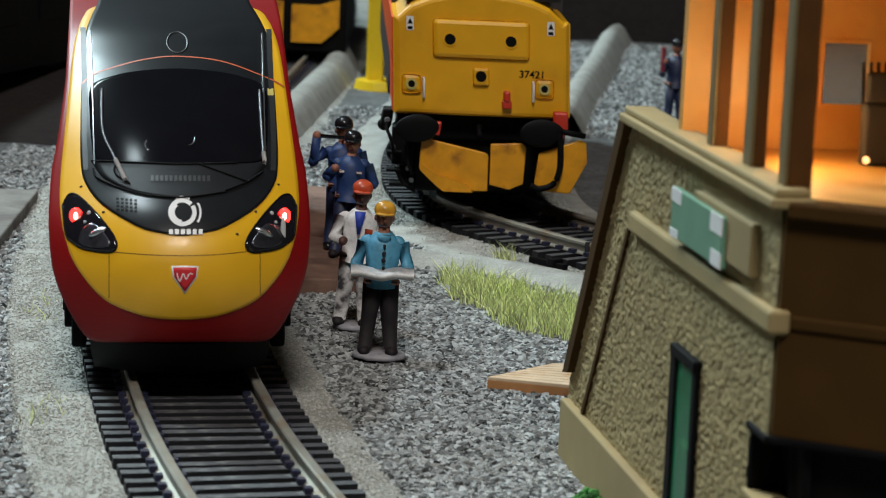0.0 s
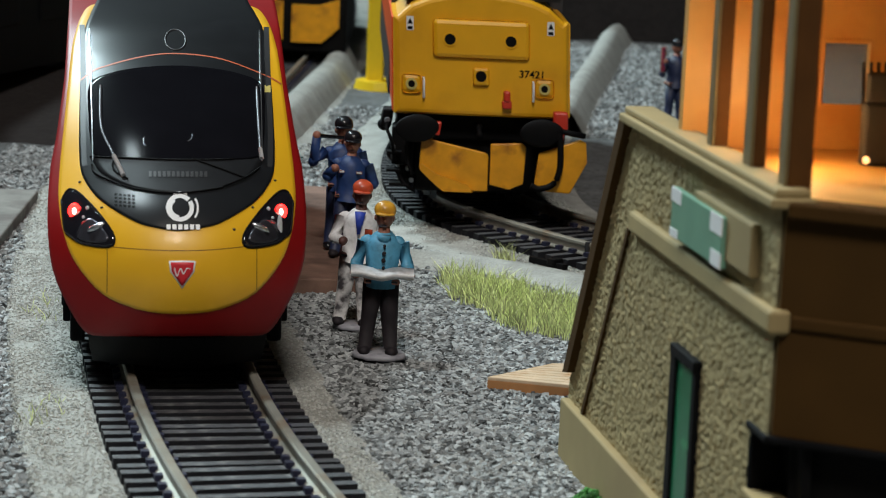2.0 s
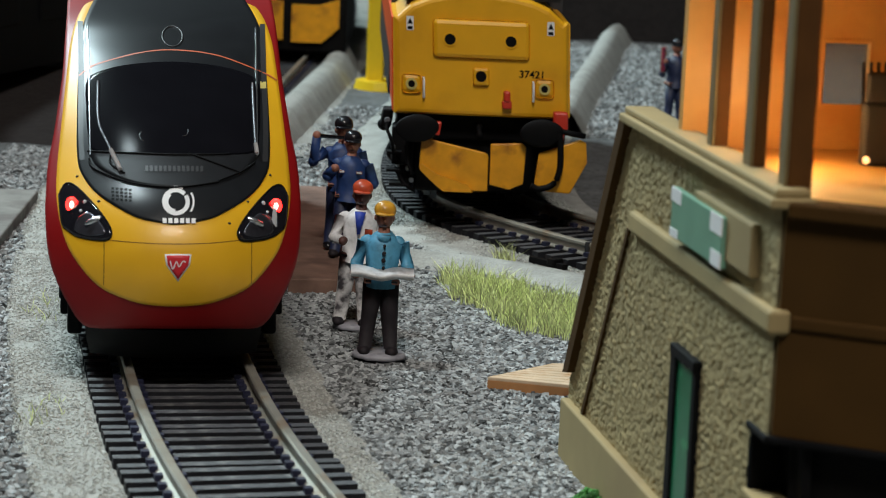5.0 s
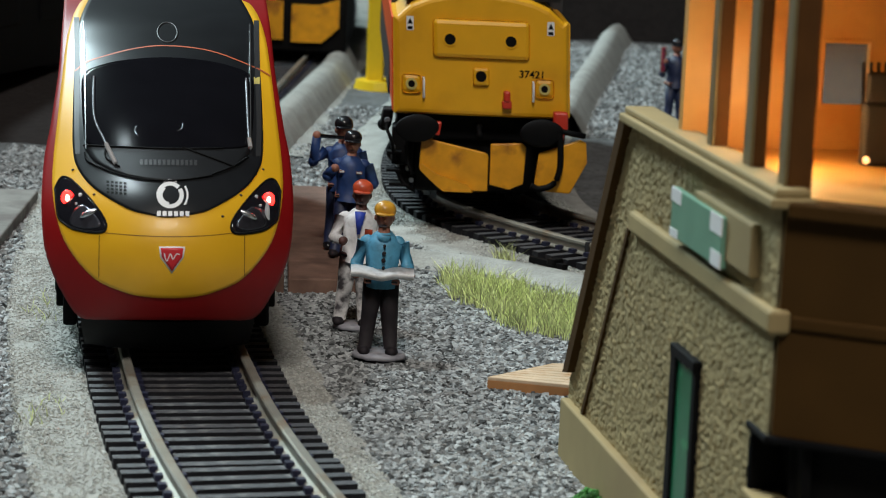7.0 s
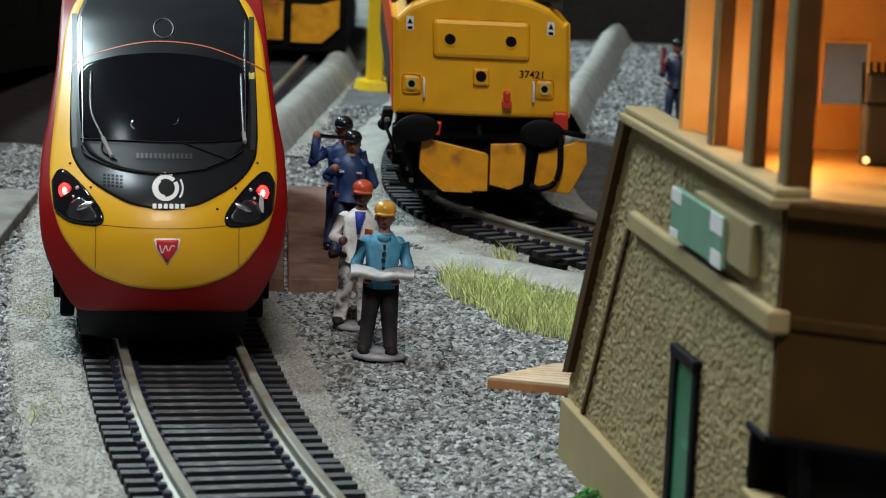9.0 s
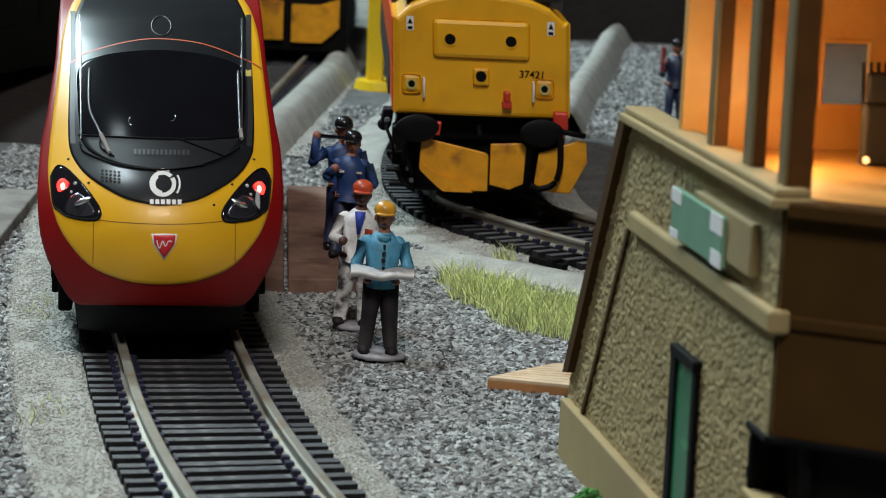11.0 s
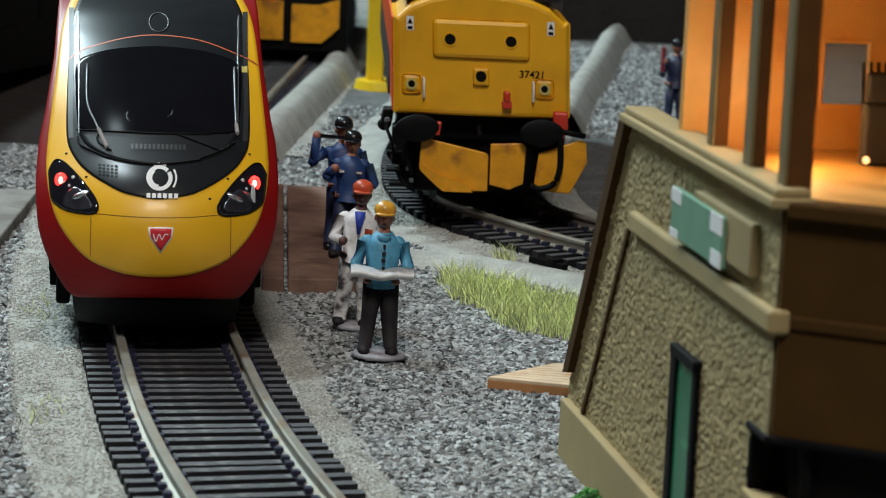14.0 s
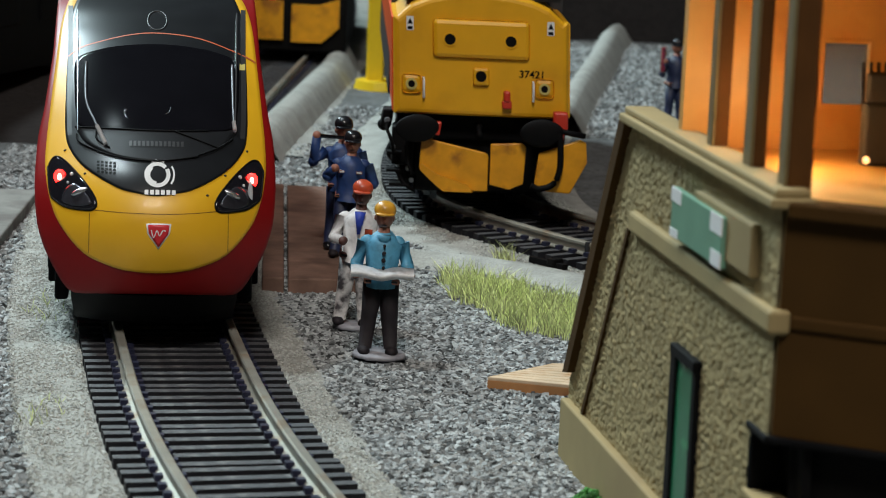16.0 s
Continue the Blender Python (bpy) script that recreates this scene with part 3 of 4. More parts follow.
    panel("badge", shield, (0.45, 15.8), 0.24, M_WHITE, t, "white-edged shield badge", rings=3, per=1)
    panel("badge_field", [(0.45 + (a - 0.45) * 0.86, 15.75 + (b - 15.75) * 0.86) for a, b in shield], (0.45, 15.8), 0.3, M_SHIELD, t, "red shield field", rings=3, per=1)
    stripe("badge_mark", [(-0.7, 16.3), (-0.3, 15.1), (0.2, 16.2), (0.6, 15.4), (1.1, 16.2), (1.6, 16.1)], 0.16, 0.36, M_WHITE, t, "white flourish")
    stripe("data_plate", [(13.0, 42.7), (13.0, 41.7)], 0.85, 0.42, material_cream, t, "cream data plate", per=2)
    # black skirt under the painted nose
    verts, faces = [], []
    for k in range(25):
        a = -12.9 + 25.8 * k / 24
        for b, f, back in ((6.9, 1.0, 0.5), (5.0, 0.99, 0.7), (3.2, 0.97, 1.6), (1.3, 0.95, 3.0), (1.3, 0.9, 14)):
            x, y, z = nose_point(a * f, max(b, 2.0), 0)
            verts.append((x, y + back, b))
    for k in range(24):
        for r in range(4):
            faces.append((k * 5 + r, k * 5 + r + 1, k * 5 + r + 6, k * 5 + r + 5))
    raw("skirt", verts, faces, M_MATT, t, "black skirt under the nose", smooth=True)
    # underframe
    b = bmesh.new()
    box(b, -10.5, 10.5, 16, 60, 2.2, 7.5, 0.6)
    part("valance", b, M_MATT, t, "black underframe valance")
    for q in (-1, 1):
        part("bogie_frame", box(bmesh.new(), *sorted((q * 13.6, q * 15.8)), 14, 58, 2.2, 9.5, 0.5), M_MATT, t, "black bogie frame")
        part("damper", box(bmesh.new(), *sorted((q * 15.6, q * 17.0)), 20, 26, 4, 12, 0.3), M_MATT, t, "black damper")
        part("axle_box", box(bmesh.new(), *sorted((q * 15.6, q * 17.6)), 34, 42, 3.5, 9, 0.3), M_MATT, t, "black axle box")
    for y in (20, 52):
        part("wheelset", wheelset(bmesh.new(), y), M_DARK, t, "dark metal wheelset", smooth=False)
    return t


material_seam = material("dark_amber_seam", (0.16, 0.07, 0.005), 0.6)
material_cream = material("cream_print", (0.6, 0.5, 0.15), 0.5)


# ---- diesel locomotive ----
def text_mesh(name, words, size, mat, parent, at):
    c = bpy.data.curves.new(name, "FONT")
    c.body, c.size, c.extrude, c.align_x = words, size * MM, 0.02 * MM, "CENTER"
    c.offset = 0.035 * MM
    tmp = bpy.data.objects.new(name, c)
    scene.collection.objects.link(tmp)
    bpy.context.view_layer.update()
    me = bpy.data.meshes.new_from_object(tmp.evaluated_get(bpy.context.evaluated_depsgraph_get()))
    bpy.data.objects.remove(tmp)
    me.materials.clear()
    me.materials.append(mat)
    ob = new(name, me)
    ob.parent = parent
    ob.matrix_basis = at
    return ob


def arch_outline(w, z0, z1, crown, r=2.0, n=10):
    """body end: flat sides, arched top"""
    pts = [(-w, z0), (w, z0), (w, z1 - r)]
    for k in range(n + 1):
        u = 1 - 2 * k / n
        pts.append(((w - 0.3 * abs(u) ** 6 * 3) * u, z1 - r * abs(u) ** 5 + crown * (1 - u * u)))
    pts.append((-w, z1 - r))
    return pts


def build_loco():
    """front of a nose-fronted diesel; local origin under the nose, at rail level"""
    t = thing("diesel_locomotive", "yellow-fronted model diesel locomotive with amber snow ploughs on the far track", "locomotive", mmpose(6.2, 520, 0, 0, 0.3, 2.5))
    W = 17.9
    bm = bmesh.new()
    prism(bm, arch_outline(W, 20.6, 42.3, 3.3), 0, 30)
    bmesh.ops.bevel(bm, geom=[e for e in bm.edges if all(abs(v.co.y) < 0.01 for v in e.verts)], offset=1.2, segments=3, affect="EDGES", profile=0.5)
    part("nose", bm, M_YELLOW37, t, "warm yellow nose end", smooth=False)
    bm = bmesh.new()
    prism(bm, arch_outline(W + 0.2, 20.2, 52, 4), 30.05, 170)
    part("body", bm, M_DARK, t, "dark upper body")
    for s in (-1, 1):
        bm = bmesh.new()
        box(bm, s * W - 0.35, s * W + 0.45, 2, 168, 21, 40, 0.1)
        part("nose_side_stripe", bm, M_ORANGE if s < 0 else M_YELLOW37, t, "painted nose side")
    bm = bmesh.new()
    prism(bm, arch_outline(W - 1.5, 44, 47.2, 3.0, 1.0), 4, 30)
    part("nose_top", bm, M_BLACK, t, "black nose top")
    # headcode panel
    bm = bmesh.new()
    box(bm, -9.9, 9.9, -1.0, 0.5, 32.4, 40.2, 0.9)
    hp = part("headcode_panel", bm, M_YELLOW37, t, "raised yellow headcode panel", smooth=False)
    for x in (-6.4, 6.0):
        bm = disc(bmesh.new(), (x, -1.12, 36.2), 1.15, 0.3)
        part("marker_lamp", bm, M_MATT, hp, "round dark lamp")
        part("rim", disc(bmesh.new(), (x, -1.2, 36.2), 1.4, 0.35, hole=1.12), M_YELLOW37, hp)
    bm = bmesh.new()
    box(bm, -1.75, 1.6, -0.9, 0.4, 27.1, 30.6, 0.5)
    lb = part("headlight_box", bm, M_YELLOW37, t, "yellow headlight box")
    part("lens", disc(bmesh.new(), (-0.1, -1.05, 29.0), 1.1, 0.3), M_MATT, lb, "round dark lens")
    for s in (-1, 1):
        x, z = (-14.3, 26.9) if s < 0 else (12.9, 26.9)
        bm = bmesh.new()
        box(bm, x - 2.0, x + 2.0, -0.6, 0.3, z - 1.9, z + 1.9, 0.8)
        mk = part("light_cluster", bm, M_YELLOW37, t, "yellow light cluster")
        part("lens", disc(bmesh.new(), (x, -0.75, z), 0.7, 0.3), M_MATT, mk, "dark lens")
        part("ring", disc(bmesh.new(), (x, -0.85, z), 1.15, 0.4, hole=0.75), material_cream, mk, "pale lamp ring")
        x = -11.8 if s < 0 else 10.6
        bm = bmesh.new()
        tube(bm, [(x, -0.2, 24.3), (x, -0.9, 24.6), (x, -0.9, 27.9), (x, -0.2, 28.2)], 0.3, 6)
        part("handrail", bm, M_WHITE, t, "white lamp iron")
        # small warning plates: plain shapes
        x = -14.5 if s < 0 else 14.2
        bm = bmesh.new()
        box(bm, x - 0.75, x + 0.75, -0.06, 0.1, 37.6, 40.4)
        pl = part("warning_plate", bm, M_WHITE, t, "white warning plate")
        bm = bmesh.new()
        prism(bm, [(x - 0.55, 38.9), (x + 0.55, 38.9), (x, 40.1)], -0.12, -0.05)
        prism(bm, [(x - 0.5, 37.8), (x + 0.5, 37.8), (x + 0.5, 38.4), (x - 0.5, 38.4)], -0.12, -0.05)
        part("plate_mark", bm, M_MATT, pl, "black plate marks")
    num = text_mesh("running_number", "37421", 2.1, M_MATT, t, mmpose(10.1, -0.05, 28.2, 90, 0, 0))
    num["label"] = "black running number"
    bm = bmesh.new()
    box(bm, 4.2, 6.2, -1.2, 0.3, 22.6, 24.2, 0.3), box(bm, 4.5, 5.9, -1.5, 0.3, 24.0, 26.2, 0.4)
    part("lamp_bracket", bm, M_REDPLASTIC, t, "red plastic socket")
    # buffer beam and buffers
    bm = bmesh.new()
    box(bm, -W + 1, W - 1, 4.5, 14, 14.5, 21.2, 0.5)
    part("buffer_beam", bm, M_MATT, t, "black buffer beam")
    for x in (-12.9, 12.2):
        bm = bmesh.new()
        tube(bm, [(x, 5, 18.2), (x, -5, 18.2)], 1.8, 14)
        bu = part("buffer", bm, M_MATT, t, "black oval buffer")
        bm = bmesh.new()
        ball(bm, (x, -5.5, 18.2), 4.4, 0.7, 3.2, 0, 24)
        part("buffer_head", bm, M_MATT, bu)
    bm = bmesh.new()
    box(bm, 14.6, 17.6, -3.2, -0.5, 18.3, 22.6, 0.4), box(bm, 14.9, 17.0, -3.0, -0.8, 16.2, 18.3, 0.3)
    part("pipe_socket", bm, M_REDPLASTIC, t, "red brake pipe socket")
    bm = bmesh.new()
    box(bm, -9.2, -8.0, -3, -1, 16.2, 19.3, 0.3)
    part("pipe_socket", bm, M_REDPLASTIC, t, "red brake pipe socket")
    # snow ploughs ride on the bogie, which follows the curve
    for name, pts, y in (("snow_plough", [(-11.7, 15.2), (-10.5, 15.6), (1.2, 13.2), (1.9, 12.6), (2.0, 5.4), (-7.0, 5.3), (-8.5, 6.4), (-11.9, 9.6)], -4.0),
                         ("snow_plough", [(2.3, 14.9), (8.6, 15.3), (9.5, 14.6), (9.2, 7.0), (6.4, 5.7), (2.4, 6.6)], -3.0),
                         ("snow_plough", [(12.0, 13.6), (20.2, 16.6), (21.4, 16.0), (21.8, 12.0), (18.6, 5.6), (11.2, 6.0)], -4.2)):
        bm = bmesh.new()
        prism(bm, pts, y, y + 1.0)
        bmesh.ops.bevel(bm, geom=list(bm.edges), offset=0.25, segments=2, affect="EDGES", profile=0.5)
        part(name, bm, M_PLOUGH, t, "amber painted snow plough")
    bm = bmesh.new()
    prism(bm, [(-11.8, 9.4), (-8.4, 6.3), (-6.9, 5.2), (-1, 5.2), (-2, 6.6), (-8.4, 8.6), (-11.5, 10.6)], -4.9, -3.9)
    part("plough_lip", bm, M_PLOUGH, t, "amber lower plough lip")
    pipe = smooth_outline([(15.6, 18.8), (16.2, 15), (16.2, 10.5), (15.0, 7.6), (12.3, 6.6), (10.6, 7.2)], 5, False)
    part("brake_hose", tube(bmesh.new(), [(p.x, -5.4, p.y) for p in pipe], 0.62, 8), M_MATT, t, "black rubber brake hose")
    bm = bmesh.new()
    tube(bm, [(13, -4.6, 19.2), (17, -5, 18.4), (21, -4.6, 17.6)], 0.7, 8)
    part("step_bar", bm, M_MATT, t, "black bar")
    # bogie, side equipment and steps
    for name, b, label in (("bogie", (-12.6, 13, 6, 60, 3.5, 15.5, 0.6), "black bogie"), ("side_frame", (-15.6, -12.8, 6, 60, 4, 16, 0.6), "black bogie side frame"),
                           ("air_tank", (-19.8, -17.6, 8, 14, 16, 20.3, 0.4), "black box"), ("step", (-17.4, -14.2, 3, 9, 9, 17, 0.5), "black step"), ("side_frame", (14.8, 18, 6, 60, 5, 17, 0.6), "black bogie side frame")):
        part(name, box(bmesh.new(), *b), M_MATT, t, label)
    for c, r in (((-19.0, 10, 16.4), (1.4, 1.6, 1.4)), ((-16.6, 10, 11), (1.8, 2, 2.4)), ((-14.4, 5, 6.6), (1.6, 2, 2.0))):
        part("axle_box", ball(bmesh.new(), c, *r), M_MATT, t, "black axle box")
    for y in (18, 44):
        part("wheelset", wheelset(bmesh.new(), y, 5.2), M_DARK, t, "dark wheelset")
    for pts, r in (([(-18.6, 3, 19.6), (-18.8, 1, 17.0), (-17.4, 0, 14.0), (-16.8, 1, 10.2)], 0.35), ([(-14.6, -1, 13.6), (-14.2, -2, 10.4), (-13.0, -2.4, 8.0)], 0.4), ([(-16.4, 2, 8.4), (-14.8, 1, 5.6), (-12.6, 0, 4.4)], 0.45)):
        part("bogie_pipe", tube(bmesh.new(), pts, r, 8), M_MATT, t, "black pipe")
    for x, z, r in ((-14.0, 8.6, 0.55), (-13.2, 6.2, 0.5), (-17.2, 12.8, 0.5), (-18.9, 18.6, 0.6)):
        part("bolt", disc(bmesh.new(), (x, 1.6, z), r, 0.8, seg=10), M_WIPER, t, "dull metal bolt")
    for x, z0, z1 in ((-16.9, 8.0, 8.5), (-16.9, 11.6, 12.1), (-16.2, 5.2, 5.7)):
        part("footstep", box(bmesh.new(), x - 1.5, x + 1.5, 0.5, 3.5, z0, z1, 0.1), M_MATT, t, "black footstep")
    part("coupling_hook", tube(bmesh.new(), [(0, 5, 18.0), (0, 1, 17.6), (0, -0.5, 16.6), (0.2, 0.2, 15.2)], 0.7, 8), M_MATT, t, "black coupling hook")
    # the upper body leans slightly and sits low on its springs
    for ob in list(t.children_recursive):
        if ob.name.split(".")[0] not in ("body", "running_number"):
            for v in ob.data.vertices:
                k = min(1.0, max(0.0, (v.co.z / MM - 17) / 4))
                v.co.x -= k * MM * (0.015 * v.co.x / MM + 0.05 * (v.co.z / MM - 27))
                v.co.z -= k * 0.75 * MM
    return t


def build_back_loco():
    t = thing("diesel_locomotive", "distant model diesel locomotive with amber snow ploughs in the dark", "locomotive", mmpose(-44.6, 801, 0, 0, 0, 0))
    bm = bmesh.new()
    prism(bm, arch_outline(17, 20, 43, 3), 2, 150)
    part("body", bm, M_DARK, t, "dark body")
    for pts in ([(-18, 17), (-7.4, 17), (-7.4, 5), (-16, 5)], [(-4.8, 16), (3.5, 16), (9.8, 18), (9.8, 9.2), (4.5, 4.4), (-4.8, 4.4)]):
        bm = bmesh.new()
        prism(bm, pts, -4, -3)
        part("snow_plough", bm, M_PLOUGH, t, "amber snow plough")
    bm = bmesh.new()
    box(bm, -15, 12, -2, 60, 1.5, 20, 0.6)
    part("bogie", bm, M_MATT, t, "black bogie")
    bm = bmesh.new()
    box(bm, -12.4, -9.8, -3.6, -1, 16.5, 19.5, 0.4)
    part("pipe_socket", bm, M_REDPLASTIC, t, "red pipe socket")
    return t


def build_back_coach():
    """coach standing in the dark at the back of the layout"""
    t = thing("passenger_coach", "dark teal model coach standing in the dark", "train", mmpose(-118, 700, 4, 0, 0, -18))
    bm = bmesh.new()
    prism(bm, arch_outline(17.5, 4, 44, 4), -90, 150)
    part("body", bm, M_MATT, t, "black coach body")
    bm = bmesh.new()
    box(bm, 17.55, 18.2, -90, 150, 30, 44, 0.2)
    part("upper_panel", bm, M_TEAL, t, "dark teal upper panel")
    for k in range(7):
        bm = bmesh.new()
        box(bm, 17.6, 18.0, -84 + k * 32, -64 + k * 32, 16, 28, 0.2)
        part("window", bm, M_MATT, t, "dark window")
    return t


# ---- signal box ----
def build_box():
    t = thing("signal_box", "tan stuccoed model signal box with a lit orange upper room", "building", mmpose(18.4, 351.85, -5, 0, 0, -79.8))
    N = 62.0
    rx, ry = 0.566, 0.826
    A = 92.4
    # lower storey
    bm = bmesh.new()
    prism(bm, [(1.6, 8.0), (86.3, 8.0), (86.3, 26.6), (A, 26.6), (A, 51), (28.5, 51), (2.0, 10.5)], 0, 4)
    part("wall", bm, M_STUCCO, t, "tan stucco side wall")
    bm = bmesh.new()
    box(bm, 86.3, A, 0, 4, 0, 19.6)
    part("wall", bm, M_STUCCO, t, "tan stucco wall under the window")
    # stucco relief
    nx, nz = 400, 185
    verts, faces, idx = [], [], {}
    for j in range(nz + 1):
        for i in range(nx + 1):
            x, z = 1.4 + (A - 1.4) * i / nx, 8.2 + 42.6 * j / nz
            left = max(1.4, 2.6 + (z - 13) * 0.657)
            if x < left or (x > 86.2 and z < 26.7):
                continue
            h = (0.1 * noise.noise((x * 0.6, z * 0.8, 1)) + 0.17 * noise.noise((x * 1.3, z * 2.0, 5)) + 0.2 * noise.noise((x * 2.1, z * 3.1, 8))) * min(1, (A - x) / 1.2)
            idx[i, j] = len(verts)
            verts.append((x, -0.45 - max(h, -0.42), z))
    for j in range(nz):
        for i in range(nx):
            q = [(i, j), (i + 1, j), (i + 1, j + 1), (i, j + 1)]
            if all(k in idx for k in q):
                faces.append(tuple(idx[k] for k in q))
    raw("stucco", verts, faces, M_STUCCO, t, "rough tan stucco", smooth=True)
    # plinth, bands, coping
    bm = bmesh.new()
    box(bm, 1.4, 94, -1.6, 3, 0, 8.6, 0.3)
    part("plinth", bm, M_TAN, t, "smooth tan plinth")
    # both slanted trims use the end wall's shade brown instead of tan
    bm = bmesh.new()
    prism(bm, [(1.4, 12.2), (4.4, 12.8), (29.0, 50.8), (26.0, 50.8)], -1.5, 3)
    part("corner_trim", bm, M_BROWN, t, "slanted dark brown corner trim")
    bm = bmesh.new()
    prism(bm, [(10.6, 8.7), (11.7, 8.7), (31.4, 37.6), (30.3, 37.6)], -0.85, 0)
    part("trim", bm, M_BROWN, t, "thin slanted brown trim")
    bm = bmesh.new()
    box(bm, 33.0, 93.3, -1.4, 1, 37.7, 40.3, 0.45)
    part("band", bm, M_TAN, t, "tan string course")
    bm = bmesh.new()
    box(bm, 27.8, 93.4, -2.0, 3, 50.8, 51.9, 0.25), box(bm, 28.2, 92.8, -1.4, 2.4, 51.9, 52.8, 0.25)
    part("coping", bm, M_TAN, t, "pale tan coping")
    # sign board and notice
    bm = bmesh.new()
    box(bm, 63.4, 85.7, -1.5, 0, 42.1, 47.9, 0.3)
    part("name_board", bm, M_TAN, t, "plain tan board")
    bm = bmesh.new()
    box(bm, 55.2, 76.4, -2.0, -1.2, 41.3, 47.0, 0.15)
    sg = part("notice", bm, M_SIGN, t, "pale green notice with white corners")
    for x0, x1, z0, z1 in ((55.2, 59.4, 45.4, 47.0), (71.8, 76.4, 44.9, 47.0), (72.6, 76.4, 41.3, 43.0), (55.2, 58.6, 41.3, 42.3)):
        bm = bmesh.new()
        box(bm, x0, x1, -2.06, -1.9, z0, z1)
        part("corner", bm, M_WHITE, sg, "white corner")
    # green slit window
    bm = bmesh.new()
    box(bm, 56.0, 58.2, -1.3, 0.5, 6, 28.5, 0.15), box(bm, 64.8, 66.4, -1.1, 0.5, 6, 28.5, 0.15), box(bm, 56.0, 66.4, -1.4, 0.5, 27.4, 28.7, 0.15)
    wd = part("window", bm, M_MATT, t, "tall dark-framed window")
    bm = bmesh.new()
    box(bm, 58.0, 65.0, -0.95, 0.4, 6, 27.6)
    part("pane", bm, M_GREEN, wd, "bright green pane")
    # right-hand wall, turned from the side wall
    rot = Matrix.Translation((A, 0, 0)) @ Matrix.Rotation(math.atan2(ry, rx), 4, "Z")
    # wall, coping and band coloured dark for the shade on this side
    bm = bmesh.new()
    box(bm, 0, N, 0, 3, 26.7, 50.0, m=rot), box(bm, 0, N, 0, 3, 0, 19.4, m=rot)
    part("wall", bm, M_BROWN, t, "end wall in a brown that holds its shade")
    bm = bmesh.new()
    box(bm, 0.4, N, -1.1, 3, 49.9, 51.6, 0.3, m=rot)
    part("coping", bm, M_BROWN, t, "coping in the end wall's shade brown")
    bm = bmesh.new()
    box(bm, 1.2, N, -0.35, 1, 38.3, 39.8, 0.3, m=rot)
    part("band", bm, M_BROWN, t, "string course in the end wall's shade brown")
    # dark corner window
    bm = bmesh.new()
    box(bm, 1.5, N, 2, 3, 19.4, 26.7, m=rot), box(bm, 86.6, 94, 3, 4, 19.4, 26.7)
    cw = part("window", bm, M_MATT, t, "black corner window")
    bm = bmesh.new()
    box(bm, 85.8, 92.8, -0.9, 3, 26.2, 27.0, 0.2), box(bm, -0.3, N, -0.7, 3, 26.2, 27.0, 0.2, m=rot), box(bm, 85.8, 86.8, -0.4, 3.5, 19.4, 26.4, 0.2)
    part("frame", bm, M_MATT, cw, "dark blue-black window frame")
    bm = bmesh.new()
    box(bm, 86.0, 92.6, -1.0, 3, 18.8, 19.7, 0.2), box(bm, -0.4, N, -0.8, 3, 18.8, 19.7, 0.2, m=rot)
    part("sill", bm, M_TAN, cw, "pale sill")
    # upper room
    floor_pts = [(28.5, 0.5), (A - 0.2, 0.5), (A - 0.2 + rx * N, 0.5 + ry * N), (78, 62), (28.5, 62)]
    # the slab on top is out of view, added to contain the lamp
    for name, z0, z1, label in (("upper_floor", 50.0, 50.75, "orange-lit upper floor"), ("roof", 96, 99, "unseen flat orange roof added to keep the lamp's light in")):
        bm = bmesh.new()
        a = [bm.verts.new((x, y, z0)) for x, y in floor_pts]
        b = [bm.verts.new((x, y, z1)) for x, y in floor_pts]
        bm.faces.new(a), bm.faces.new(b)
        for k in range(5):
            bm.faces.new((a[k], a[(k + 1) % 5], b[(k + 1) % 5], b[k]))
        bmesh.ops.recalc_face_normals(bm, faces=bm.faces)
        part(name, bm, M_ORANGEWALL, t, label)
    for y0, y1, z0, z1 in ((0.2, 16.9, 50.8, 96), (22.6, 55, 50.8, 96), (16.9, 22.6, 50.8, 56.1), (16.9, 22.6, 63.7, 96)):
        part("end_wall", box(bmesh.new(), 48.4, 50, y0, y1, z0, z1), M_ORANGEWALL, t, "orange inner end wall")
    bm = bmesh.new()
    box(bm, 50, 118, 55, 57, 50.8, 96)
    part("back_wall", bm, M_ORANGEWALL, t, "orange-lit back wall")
    bm = bmesh.new()
    for y0, y1, z0, z1 in ((16.6, 17.0, 55.8, 64.0), (22.5, 22.9, 55.8, 64.0), (17.0, 22.5, 55.8, 56.3), (17.0, 22.5, 63.5, 64.0)):
        box(bm, 50.0, 50.25, y0, y1, z0, z1, 0.08)
    part("window_frame", bm, M_ORANGEWALL, t, "thin orange window frame")
    bm = bmesh.new()
    box(bm, 48.9, 49.2, 16.9, 22.6, 56.1, 63.7)
    part("pane", bm, M_CLEAR, t, "grey dusty pane").visible_shadow = False
    # posts coloured by side: shaded brown behind, lighter strip on the outer face
    for x0, w, dp in ((60.9, 1.8, 1.75), (75.4, 2.6, 1.5)):
        bm = bmesh.new()
        box(bm, x0, x0 + w, 0.55, 0.4 + dp, 52.8, 96, 0.1)
        mu = part("mullion", bm, M_BROWND, t, "window post, its shaded side put into the brown")
        bm = bmesh.new()
        box(bm, x0, x0 + w, 0.15, 0.55, 52.8, 96, 0.1)
        part("facing", bm, M_OLIVE, mu, "outer post face, its light put into the olive-tan")
    bm = bmesh.new()
    box(bm, 88.6, 90.8, 0.4, 3.0, 51.2, 96, 0.2)
    cp = part("corner_post", bm, M_BROWND, t, "thick corner post, its shaded side put into the brown")
    bm = bmesh.new()
    box(bm, 88.6, 90.8, 0.0, 0.4, 52.8, 96, 0.1)
